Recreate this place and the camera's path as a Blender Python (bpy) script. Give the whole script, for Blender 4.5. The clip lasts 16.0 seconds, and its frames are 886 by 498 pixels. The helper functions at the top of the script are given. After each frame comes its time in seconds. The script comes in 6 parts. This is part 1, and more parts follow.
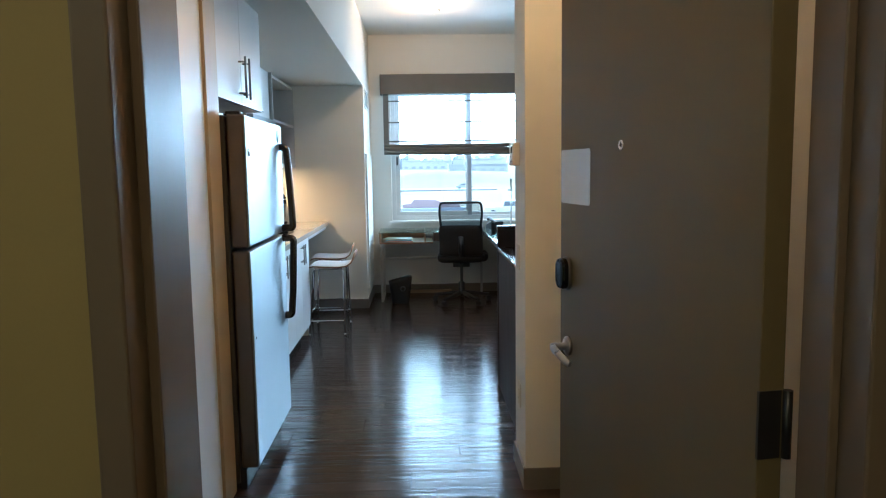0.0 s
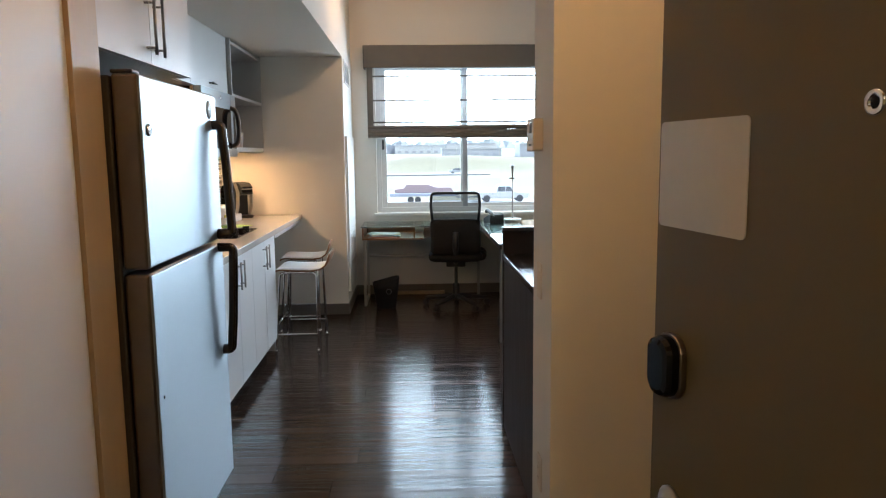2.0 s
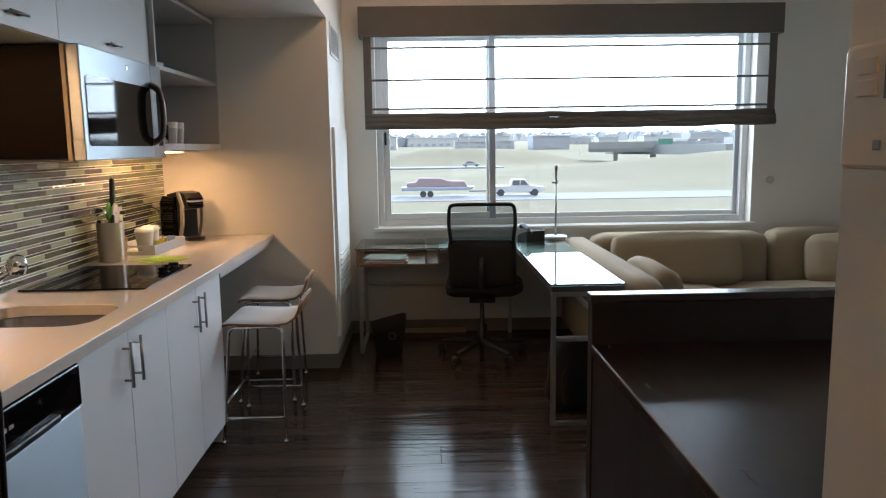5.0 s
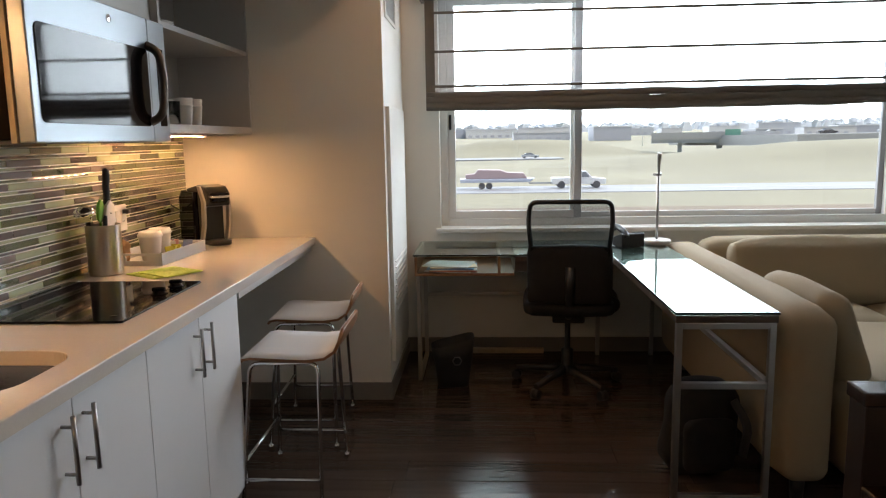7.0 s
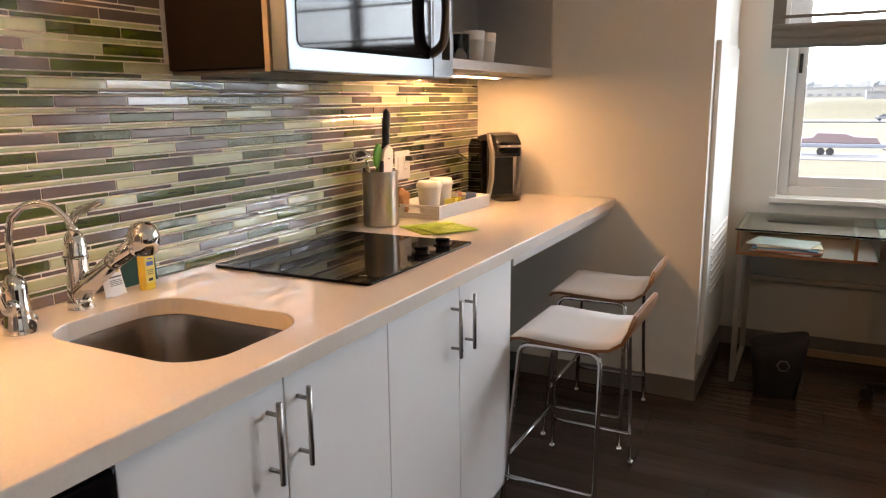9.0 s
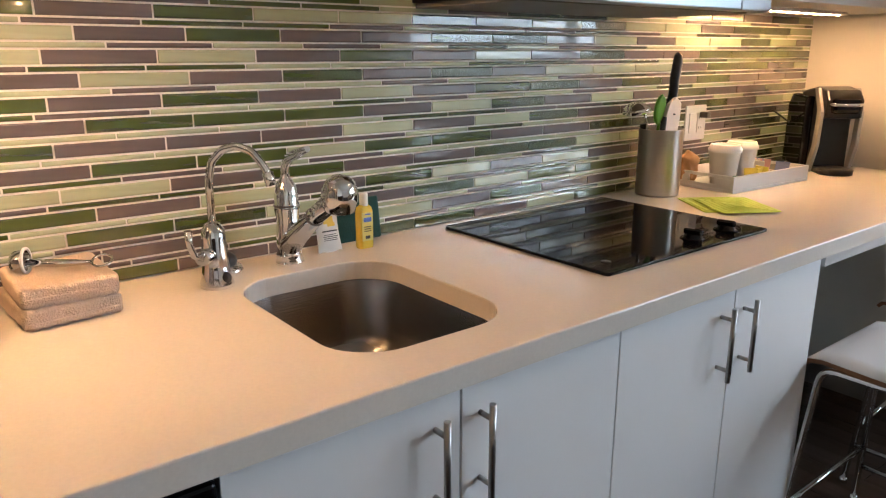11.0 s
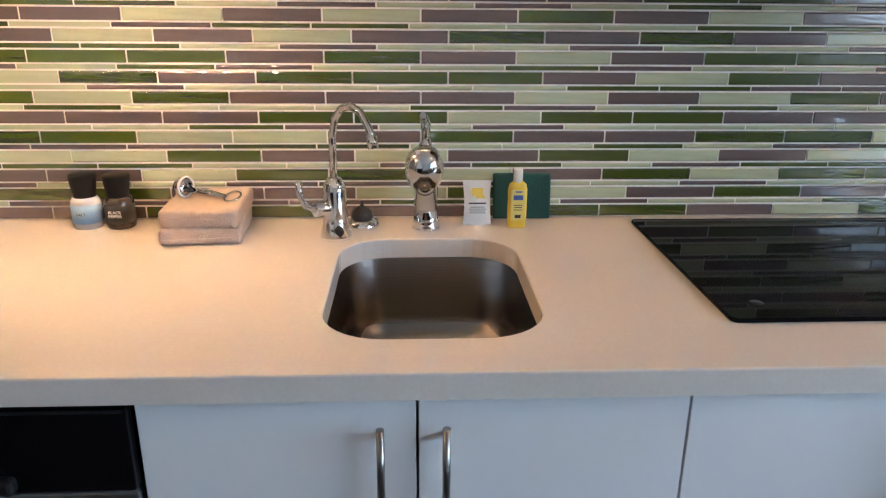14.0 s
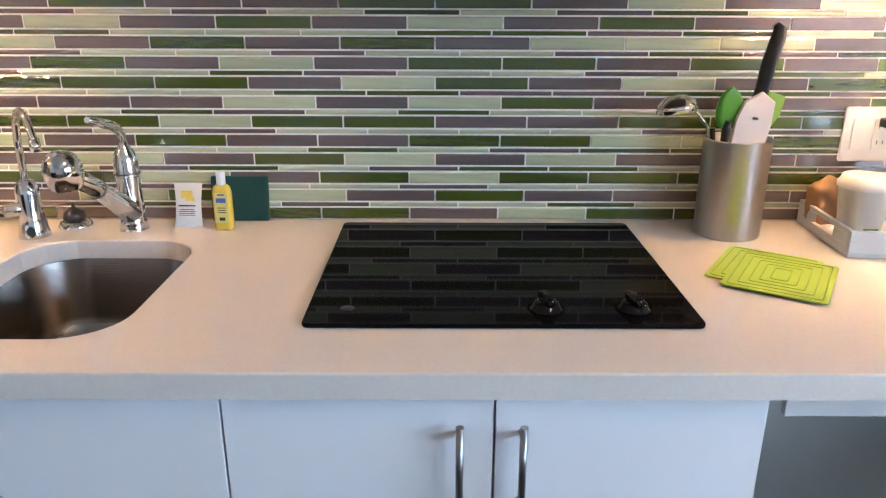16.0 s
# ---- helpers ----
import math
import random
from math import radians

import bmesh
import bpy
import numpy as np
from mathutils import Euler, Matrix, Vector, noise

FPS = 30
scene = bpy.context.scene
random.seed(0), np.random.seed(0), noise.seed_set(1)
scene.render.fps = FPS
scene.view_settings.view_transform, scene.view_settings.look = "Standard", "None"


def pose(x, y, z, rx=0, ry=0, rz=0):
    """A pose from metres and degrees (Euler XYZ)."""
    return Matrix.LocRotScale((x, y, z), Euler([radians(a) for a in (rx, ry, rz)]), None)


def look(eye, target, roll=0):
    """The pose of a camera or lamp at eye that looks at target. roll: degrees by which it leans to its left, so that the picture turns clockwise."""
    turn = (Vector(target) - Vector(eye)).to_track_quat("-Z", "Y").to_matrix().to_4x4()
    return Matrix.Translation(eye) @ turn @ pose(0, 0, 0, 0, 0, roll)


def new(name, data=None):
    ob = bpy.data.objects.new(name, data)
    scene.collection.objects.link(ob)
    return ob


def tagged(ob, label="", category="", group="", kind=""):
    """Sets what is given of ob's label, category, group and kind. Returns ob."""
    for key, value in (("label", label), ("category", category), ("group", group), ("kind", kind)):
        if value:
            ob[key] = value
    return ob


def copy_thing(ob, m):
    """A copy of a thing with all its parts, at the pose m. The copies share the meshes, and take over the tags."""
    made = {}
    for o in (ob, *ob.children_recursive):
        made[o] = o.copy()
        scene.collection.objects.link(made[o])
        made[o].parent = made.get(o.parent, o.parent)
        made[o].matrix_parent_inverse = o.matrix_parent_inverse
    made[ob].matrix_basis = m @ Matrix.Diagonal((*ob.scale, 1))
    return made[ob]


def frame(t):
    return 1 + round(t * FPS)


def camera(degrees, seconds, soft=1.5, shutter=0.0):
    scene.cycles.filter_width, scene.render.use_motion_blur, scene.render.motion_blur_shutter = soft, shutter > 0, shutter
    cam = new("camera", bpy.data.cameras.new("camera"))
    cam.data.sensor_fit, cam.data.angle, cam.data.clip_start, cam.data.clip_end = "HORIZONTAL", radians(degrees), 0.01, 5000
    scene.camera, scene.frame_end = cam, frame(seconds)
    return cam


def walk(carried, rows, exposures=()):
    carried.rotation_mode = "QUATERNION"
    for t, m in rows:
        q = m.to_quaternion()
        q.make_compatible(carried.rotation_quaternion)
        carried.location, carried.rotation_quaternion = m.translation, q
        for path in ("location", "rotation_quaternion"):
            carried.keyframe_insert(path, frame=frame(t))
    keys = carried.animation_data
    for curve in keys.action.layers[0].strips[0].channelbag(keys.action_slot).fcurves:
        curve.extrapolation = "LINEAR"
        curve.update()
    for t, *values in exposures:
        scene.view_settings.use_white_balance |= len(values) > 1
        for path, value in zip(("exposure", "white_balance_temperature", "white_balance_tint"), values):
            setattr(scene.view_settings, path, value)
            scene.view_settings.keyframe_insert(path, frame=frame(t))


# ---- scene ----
cam = camera(63.0, 16.0, soft=1.2)
METRES, EYE, TILT, LEAN, TURN = 6.0, 1.45, 0.0, 0.0, -1.8
ROWS = [
    (0.0, 0.0, 0.0, 0.0, -0.09, -6.32, 0.81),
    (0.5, 0.0099, 0.0373, 0.0034, -0.47, -6.86, 0.6),
    (1.0, 0.0091, 0.0727, 0.0008, -0.58, -7.19, 0.64),
    (1.5, 0.0027, 0.1166, 0.0016, -0.58, -7.43, 0.63),
    (2.0, 0.0022, 0.1669, 0.0011, -0.62, -7.54, 0.61),
    (2.5, 0.0046, 0.2167, 0.0038, -0.52, -7.65, 0.72),
    (3.0, -0.0045, 0.2633, 0.0045, -0.13, -7.75, 0.69),
    (3.5, -0.0075, 0.309, 0.0029, 0.09, -7.84, 0.71),
    (4.0, -0.0017, 0.3606, 0.0058, 0.22, -7.97, 0.77),
    (6.5, -0.0167, 0.5817, 0.0036, 1.25, -8.35, 1.02),
    (7.0, -0.0253, 0.6132, -0.0014, 4.93, -8.66, 0.97),
    (7.5, -0.0266, 0.6457, -0.0047, 9.62, -9.08, 0.86),
    (8.0, -0.026, 0.6684, -0.007, 16.75, -9.81, 0.75),
    (8.5, -0.0322, 0.6833, -0.0109, 23.89, -10.69, 0.67),
    (9.0, -0.0425, 0.7028, -0.0126, 29.24, -11.56, 0.6),
    (9.5, -0.0534, 0.7159, -0.0149, 34.6, -12.54, 0.49),
    (12.0, -0.064, 0.7919, -0.0178, 65.94, -17.01, -0.19),
    (12.5, -0.0644, 0.8032, -0.0187, 71.48, -17.9, -0.26),
    (13.0, -0.0619, 0.8236, -0.0183, 77.58, -18.41, -0.29),
    (13.5, -0.0552, 0.8446, -0.0169, 83.95, -18.76, -0.42),
    (14.0, -0.0508, 0.8665, -0.0134, 89.2, -18.9, -0.44),
    (14.5, -0.0541, 0.8944, -0.0124, 90.9, -19.08, -0.38),
    (15.0, -0.0564, 0.9207, -0.0119, 91.32, -19.06, -0.3),
    (15.5, -0.055, 0.949, -0.0107, 91.54, -19.08, -0.26),
    (16.0, -0.0498, 0.9799, -0.01, 91.7, -19.15, -0.18),
]
walk(cam, [(t, pose(0, 0, EYE, TILT, LEAN, TURN) @ pose(METRES * x, METRES * y, METRES * z, 90 + pitch, roll, yaw)) for t, x, y, z, yaw, pitch, roll in ROWS],
     exposures=[(0.0, 0.75, 4750, -3), (1.0, 0.47, 5150, -2), (2.0, 0.46, 5750, 7), (3.0, 0.30, 5650, 10), (4.0, 0.06, 5700, 10), (6.5, -0.2, 6500, 12), (9.0, 0.38, 6850, 17), (12.0, 0.10, 5600, 9), (14.5, 0.34, 5350, 9), (15.5, 0.62, 5250, 10), (16.0, 0.56, 5250, 10)])

# ---- plan, in metres ----
WALL_X = -1.662      # plaster behind the kitchen
WING_Y = 7.55        # short wall at the end of the counter
WING_X = -0.560      # its free corner, and the soffit's face
WIN_Y = 8.48         # inside of the window wall
CEIL = 2.98
SOFFIT = 2.31
ENTRY_Y = 1.12       # inside of the entry wall
FACE = -0.980        # fronts of the base cabinets
CT = 0.925           # top of the counter
EAST = 4.6

# ---- world, sun, large lights ----
world = bpy.data.worlds.new("world")
scene.world = world
world.use_nodes = True
wn = world.node_tree.nodes
sky = wn.new("ShaderNodeTexSky")
sky.sky_type = "NISHITA"
sky.sun_disc = False
sky.sun_elevation = radians(38)
sky.sun_rotation = radians(110)
sky.air_density, sky.dust_density, sky.ozone_density = 1.0, 1.0, 1.0
world.node_tree.links.new(sky.outputs[0], wn["Background"].inputs[0])
wn["Background"].inputs[1].default_value = 0.15


def lamp(name, kind, m, energy, colour, size=0.1, size_y=None, spread=None):
    data = bpy.data.lights.new(name, kind)
    data.energy, data.color = energy, colour
    if kind == "AREA":
        data.size = size
        if size_y:
            data.shape, data.size_y = "RECTANGLE", size_y
        if spread:
            data.spread = radians(spread)
    elif kind == "SUN":
        data.angle = radians(size)
    else:
        data.shadow_soft_size = size
    ob = new(name, data)
    ob.matrix_world = m
    return ob


lamp("sun", "SUN", look((20, 4, 30), (0, 12, 0)), 3.8, (1.0, 0.95, 0.88), 1.0)
lamp("window_daylight", "AREA", pose(1.17, WIN_Y + 0.23, 2.08, -90, 0, 0), 50, (0.78, 0.90, 1.0), 2.9, 0.60)
lamp("entry_lamp", "POINT", pose(0.35, 2.20, 2.84), 18, (1.0, 0.50, 0.18), 0.08)
lamp("corridor_lamp", "POINT", pose(0.1, -0.5, 2.55), 15, (1.0, 0.64, 0.32), 0.12)
lamp("room_lamp", "POINT", pose(0.10, 7.0, 2.85), 13, (1.0, 0.52, 0.22), 0.08)

# ---- materials ----
MATS = {}


def mat(name, colour, rough=0.5, metal=0.0, var=0.06, scale=6.0, bump=0.0, bscale=60.0, coat=0.0, stretch=(1, 1, 1), rvar=0.08, random_tint=0.0, spec=0.5, bdist=0.002):
    """A painted, plastic, metal or stone surface: two scales of variation in colour and roughness, and fine relief."""
    if name in MATS:
        return MATS[name]
    m = bpy.data.materials.new(name)
    m.use_nodes = True
    nt = m.node_tree
    p = nt.nodes["Principled BSDF"]
    p.inputs["Metallic"].default_value = metal
    p.inputs["Coat Weight"].default_value = coat
    p.inputs["Coat Roughness"].default_value = 0.08
    p.inputs["Specular IOR Level"].default_value = spec
    tc = nt.nodes.new("ShaderNodeTexCoord")
    mp = nt.nodes.new("ShaderNodeMapping")
    mp.inputs["Scale"].default_value = stretch
    nt.links.new(tc.outputs["Object"], mp.inputs[0])
    n1 = nt.nodes.new("ShaderNodeTexNoise")
    n1.inputs["Scale"].default_value = scale
    n1.inputs["Detail"].default_value = 6
    n2 = nt.nodes.new("ShaderNodeTexNoise")
    n2.inputs["Scale"].default_value = bscale
    n2.inputs["Detail"].default_value = 4
    nt.links.new(mp.outputs[0], n1.inputs["Vector"])
    nt.links.new(mp.outputs[0], n2.inputs["Vector"])
    mix = nt.nodes.new("ShaderNodeMix")
    mix.data_type = "RGBA"
    lo = [max(0, c * (1 - var * 1.6)) for c in colour] + [1]
    hi = [min(1, c * (1 + var)) for c in colour] + [1]
    mix.inputs[6].default_value, mix.inputs[7].default_value = lo, hi
    add = nt.nodes.new("ShaderNodeMath")
    add.operation = "MULTIPLY_ADD"
    add.inputs[1].default_value = 0.35
    nt.links.new(n2.outputs[0], add.inputs[0])
    sc = nt.nodes.new("ShaderNodeMath")
    sc.operation = "MULTIPLY"
    sc.inputs[1].default_value = 0.65
    nt.links.new(n1.outputs[0], sc.inputs[0])
    nt.links.new(sc.outputs[0], add.inputs[2])
    nt.links.new(add.outputs[0], mix.inputs[0])
    out = mix.outputs[2]
    if random_tint:
        info = nt.nodes.new("ShaderNodeObjectInfo")
        hsv = nt.nodes.new("ShaderNodeHueSaturation")
        mr = nt.nodes.new("ShaderNodeMapRange")
        mr.inputs[3].default_value, mr.inputs[4].default_value = 1 - random_tint, 1 + random_tint
        nt.links.new(info.outputs["Random"], mr.inputs[0])
        nt.links.new(mr.outputs[0], hsv.inputs["Value"])
        nt.links.new(out, hsv.inputs["Color"])
        out = hsv.outputs[0]
    nt.links.new(out, p.inputs["Base Color"])
    mr = nt.nodes.new("ShaderNodeMapRange")
    mr.inputs[3].default_value, mr.inputs[4].default_value = max(0.02, rough - rvar), min(1, rough + rvar)
    nt.links.new(n1.outputs[0], mr.inputs[0])
    nt.links.new(mr.outputs[0], p.inputs["Roughness"])
    if bump:
        b = nt.nodes.new("ShaderNodeBump")
        b.inputs["Strength"].default_value = bump
        b.inputs["Distance"].default_value = bdist
        nt.links.new(n2.outputs[0], b.inputs["Height"])
        nt.links.new(b.outputs[0], p.inputs["Normal"])
    MATS[name] = m
    return m


def glass(name, colour=(1, 1, 1), rough=0.0, ior=1.45):
    m = bpy.data.materials.new(name)
    m.use_nodes = True
    p = m.node_tree.nodes["Principled BSDF"]
    p.inputs["Base Color"].default_value = (*colour, 1)
    p.inputs["Transmission Weight"].default_value = 1
    p.inputs["Roughness"].default_value = rough
    p.inputs["IOR"].default_value = ior
    return m


def glow(name, colour, strength):
    m = bpy.data.materials.new(name)
    m.use_nodes = True
    p = m.node_tree.nodes["Principled BSDF"]
    p.inputs["Emission Color"].default_value = (*colour, 1)
    p.inputs["Emission Strength"].default_value = strength
    return m


def sheer(name, colour, clear):
    """Thin woven cloth that lets part of the view through."""
    m = bpy.data.materials.new(name)
    m.use_nodes = True
    nt = m.node_tree
    nt.nodes.remove(nt.nodes["Principled BSDF"])
    out = nt.nodes["Material Output"]
    tr, df, tl, a, b = (nt.nodes.new("ShaderNode" + k) for k in ("BsdfTransparent", "BsdfDiffuse", "BsdfTranslucent", "MixShader", "MixShader"))
    df.inputs[0].default_value = (*colour, 1)
    tl.inputs[0].default_value = (*colour, 1)
    w = nt.nodes.new("ShaderNodeTexNoise")
    w.inputs["Scale"].default_value = 30
    mr = nt.nodes.new("ShaderNodeMapRange")
    mr.inputs[3].default_value, mr.inputs[4].default_value = clear + 0.08, clear - 0.08
    nt.links.new(w.outputs[0], mr.inputs[0])
    nt.links.new(df.outputs[0], a.inputs[1])
    nt.links.new(tl.outputs[0], a.inputs[2])
    nt.links.new(mr.outputs[0], b.inputs[0])
    nt.links.new(a.outputs[0], b.inputs[1])
    nt.links.new(tr.outputs[0], b.inputs[2])
    nt.links.new(b.outputs[0], out.inputs[0])
    return m


PAINT = mat("wall_paint", (0.75, 0.735, 0.68), 0.75, var=0.03, scale=2.0, bump=0.10, bscale=180)
CEILING = mat("ceiling_paint", (0.78, 0.78, 0.76), 0.85, var=0.02, scale=2.0, bump=0.12, bscale=140)
BASE = mat("base_rubber", (0.17, 0.155, 0.14), 0.55, var=0.08)
WHITE_LAM = mat("white_laminate", (0.76, 0.76, 0.76), 0.42, var=0.008, scale=3.0, rvar=0.015)
# wall cabinet doors: a darker tone than white_laminate
PALE_LAM = mat("wall_door_laminate", (0.60, 0.585, 0.56), 0.42, var=0.01, scale=3.0, rvar=0.015)
GREY_LAM = mat("grey_laminate", (0.55, 0.54, 0.52), 0.36, var=0.01, scale=3.0, rvar=0.015)
TAUPE_LAM = mat("taupe_laminate", (0.56, 0.50, 0.42), 0.36, var=0.03, scale=4.0)
BEIGE_EDGE = mat("cabinet_edge", (0.50, 0.40, 0.27), 0.5, var=0.08, stretch=(1, 1, 0.2))
STEEL = mat("brushed_steel", (0.37, 0.41, 0.44), 0.38, 1.0, var=0.04, scale=3.0, rvar=0.03)
sp = STEEL.node_tree.nodes["Principled BSDF"]
sp.inputs["Anisotropic"].default_value, sp.inputs["Anisotropic Rotation"].default_value = 0.85, 0.25
tg = STEEL.node_tree.nodes.new("ShaderNodeTangent")
tg.direction_type, tg.axis = "RADIAL", "Z"
STEEL.node_tree.links.new(tg.outputs[0], sp.inputs["Tangent"])
SINK_STEEL = mat("sink_steel", (0.27, 0.25, 0.235), 0.26, 1.0, var=0.10, scale=3.0, bump=0.08, bscale=300, stretch=(1, 0.05, 1), rvar=0.06)
NICKEL = mat("satin_nickel", (0.40, 0.39, 0.375), 0.28, 1.0, var=0.04, scale=30, rvar=0.02)
FRAME_STEEL = mat("desk_frame_steel", (0.50, 0.49, 0.475), 0.36, 1.0, var=0.04, scale=12, rvar=0.02)
DARK_STEEL = mat("dark_steel", (0.20, 0.17, 0.15), 0.32, 1.0, var=0.1, scale=10)
HANDLE_STEEL = mat("handle_steel", (0.17, 0.15, 0.14), 0.24, 1.0, var=0.06, scale=14, rvar=0.02)
CHROME = mat("chrome", (0.80, 0.80, 0.80), 0.07, 1.0, var=0.01, rvar=0.02)
BLACK = mat("black_plastic", (0.014, 0.014, 0.015), 0.35, var=0.15, scale=20, bump=0.04)
BLACK_GLOSS = mat("black_gloss", (0.004, 0.004, 0.005), 0.05, var=0.1, rvar=0.01, spec=0.24)
KNOB_BLACK = mat("knob_black", (0.004, 0.004, 0.005), 0.06, var=0.1, rvar=0.01, spec=0.3)
COOK_GLASS = mat("cooktop_glass", (0.004, 0.004, 0.005), 0.05, var=0.1, rvar=0.01, spec=0.055)
GRINDER_BLACK = mat("grinder_black", (0.006, 0.006, 0.006), 0.6, var=0.2, spec=0.2)
BLACK_CLOTH = mat("black_cloth", (0.009, 0.009, 0.010), 0.9, var=0.25, scale=30, bump=0.4, bscale=500)
FRIDGE_SIDE = mat("fridge_side", (0.055, 0.048, 0.042), 0.42, var=0.12, bump=0.2, bscale=300)
DARKWOOD = mat("espresso_wood", (0.019, 0.0095, 0.006), 0.5, var=0.25, scale=5, bump=0.05, bscale=60, stretch=(9, 9, 0.6), spec=0.25)
DARKWOOD_H = mat("espresso_wood_top", (0.030, 0.015, 0.010), 0.24, var=0.3, scale=5, bump=0.04, bscale=60, stretch=(9, 1, 1))
WALNUT = mat("walnut_ply", (0.26, 0.12, 0.05), 0.4, var=0.3, scale=8, stretch=(1, 8, 8))
DOORPAINT = mat("olive_door_paint", (0.135, 0.104, 0.048), 0.45, var=0.06, scale=2.0, bump=0.05, bscale=120)
FRAMEPAINT = mat("brown_frame_paint", (0.13, 0.095, 0.062), 0.36, var=0.06, scale=2.5, bump=0.05)
CORRIDOR = mat("corridor_paint", (0.28, 0.215, 0.075), 0.7, var=0.06, scale=2.0, bump=0.12, bscale=160)
QUARTZ = mat("quartz_counter", (0.68, 0.63, 0.565), 0.035, var=0.07, scale=170, bscale=650, rvar=0.01)
WINFRAME = mat("window_vinyl", (0.72, 0.72, 0.70), 0.4, var=0.02)
SOFA = mat("beige_sofa_cloth", (0.30, 0.235, 0.150), 0.92, var=0.10, scale=4, bump=0.5, bscale=420)
BLIND = mat("grey_blind_cloth", (0.145, 0.135, 0.12), 0.9, var=0.12, scale=12, bump=0.3, bscale=400)
SHEER = sheer("sheer_blind_cloth", (0.20, 0.20, 0.20), 0.74)
WHITE_PL = mat("white_plastic", (0.78, 0.77, 0.74), 0.4, var=0.02)
CREAM_PL = mat("ivory_plastic", (0.66, 0.60, 0.50), 0.42, var=0.03)
PANE = glass("window_glass", (0.97, 1.0, 0.99))
DESKGLASS = glass("desk_glass", (0.72, 0.90, 0.84))
CLEARGLASS = glass("clear_glass", (0.95, 0.97, 0.96))

# ---- mesh helpers ----


def bm_box(x0, y0, z0, x1, y1, z1, bevel=0.0, seg=2, bm=None):
    """A box between two corners, added to bm or a new one; bevel rounds its edges."""
    t = bmesh.new()
    bmesh.ops.create_cube(t, size=1.0)
    for v in t.verts:
        v.co = Vector(((x0 + x1) / 2 + v.co.x * (x1 - x0), (y0 + y1) / 2 + v.co.y * (y1 - y0), (z0 + z1) / 2 + v.co.z * (z1 - z0)))
    if bevel:
        bmesh.ops.bevel(t, geom=t.edges[:], offset=bevel, segments=seg, profile=0.5, affect="EDGES")
    if bm is None:
        return t
    me = bpy.data.meshes.new("tmp")
    t.to_mesh(me)
    bm.from_mesh(me)
    bpy.data.meshes.remove(me)
    t.free()
    return bm


def bm_lathe(profile, n=24, bm=None, m=None):
    """Turns (radius, height) pairs round z."""
    bm = bm or bmesh.new()
    m = m or Matrix()
    rings = []
    for r, z in profile:
        if r < 1e-5:
            rings.append([bm.verts.new(m @ Vector((0, 0, z)))])
        else:
            rings.append([bm.verts.new(m @ Vector((r * math.cos(2 * math.pi * i / n), r * math.sin(2 * math.pi * i / n), z))) for i in range(n)])
    for a, b in zip(rings, rings[1:]):
        for i in range(n):
            j = (i + 1) % n
            if len(a) == 1 and len(b) == 1:
                continue
            if len(a) == 1:
                f = bm.faces.new((a[0], b[j], b[i]))
            elif len(b) == 1:
                f = bm.faces.new((a[i], a[j], b[0]))
            else:
                f = bm.faces.new((a[i], a[j], b[j], b[i]))
            f.smooth = True
    return bm


def bm_tube(points, r, n=10, bm=None, closed=False, flat=1.0):
    """A round bar along points (r a number, or one a point)."""
    bm = bm or bmesh.new()
    pts = [Vector(p) for p in points]
    k = len(pts)
    rings, side = [], None
    for i, p in enumerate(pts):
        a = pts[i - 1] if (i or closed) else p
        b = pts[(i + 1) % k] if (i < k - 1 or closed) else p
        d = (b - a).normalized()
        if side is None:
            side = d.orthogonal().normalized()
        side = (side - d * side.dot(d)).normalized()
        up = d.cross(side)
        rr = r[i] if isinstance(r, (list, tuple)) else r
        rings.append([bm.verts.new(p + side * (rr * math.cos(2 * math.pi * j / n)) + up * (rr * flat * math.sin(2 * math.pi * j / n))) for j in range(n)])
    pairs = list(zip(rings, rings[1:])) + ([(rings[-1], rings[0])] if closed else [])
    for a, b in pairs:
        for j in range(n):
            f = bm.faces.new((a[j], a[(j + 1) % n], b[(j + 1) % n], b[j]))
            f.smooth = True
    if not closed:
        bm.faces.new(rings[0][::-1])
        bm.faces.new(rings[-1])
    return bm


def arc(points, radius, steps=5):
    """Rounds the corners of a line of points."""
    pts = [Vector(p) for p in points]
    out = [pts[0]]
    for a, b, c in zip(pts, pts[1:], pts[2:]):
        p, q = b + (a - b).normalized() * radius, b + (c - b).normalized() * radius
        for i in range(steps + 1):
            u = i / steps
            out.append((1 - u) ** 2 * p + 2 * u * (1 - u) * b + u * u * q)
    out.append(pts[-1])
    return out


def outline(w, d, r, n=6):
    """A rounded rectangle of size w by d round the origin."""
    out = []
    for cx, cy, a0 in ((w / 2 - r, d / 2 - r, 0), (-w / 2 + r, d / 2 - r, 90), (-w / 2 + r, -d / 2 + r, 180), (w / 2 - r, -d / 2 + r, 270)):
        for i in range(n + 1):
            a = radians(a0 + 90 * i / n)
            out.append((cx + r * math.cos(a), cy + r * math.sin(a)))
    return out


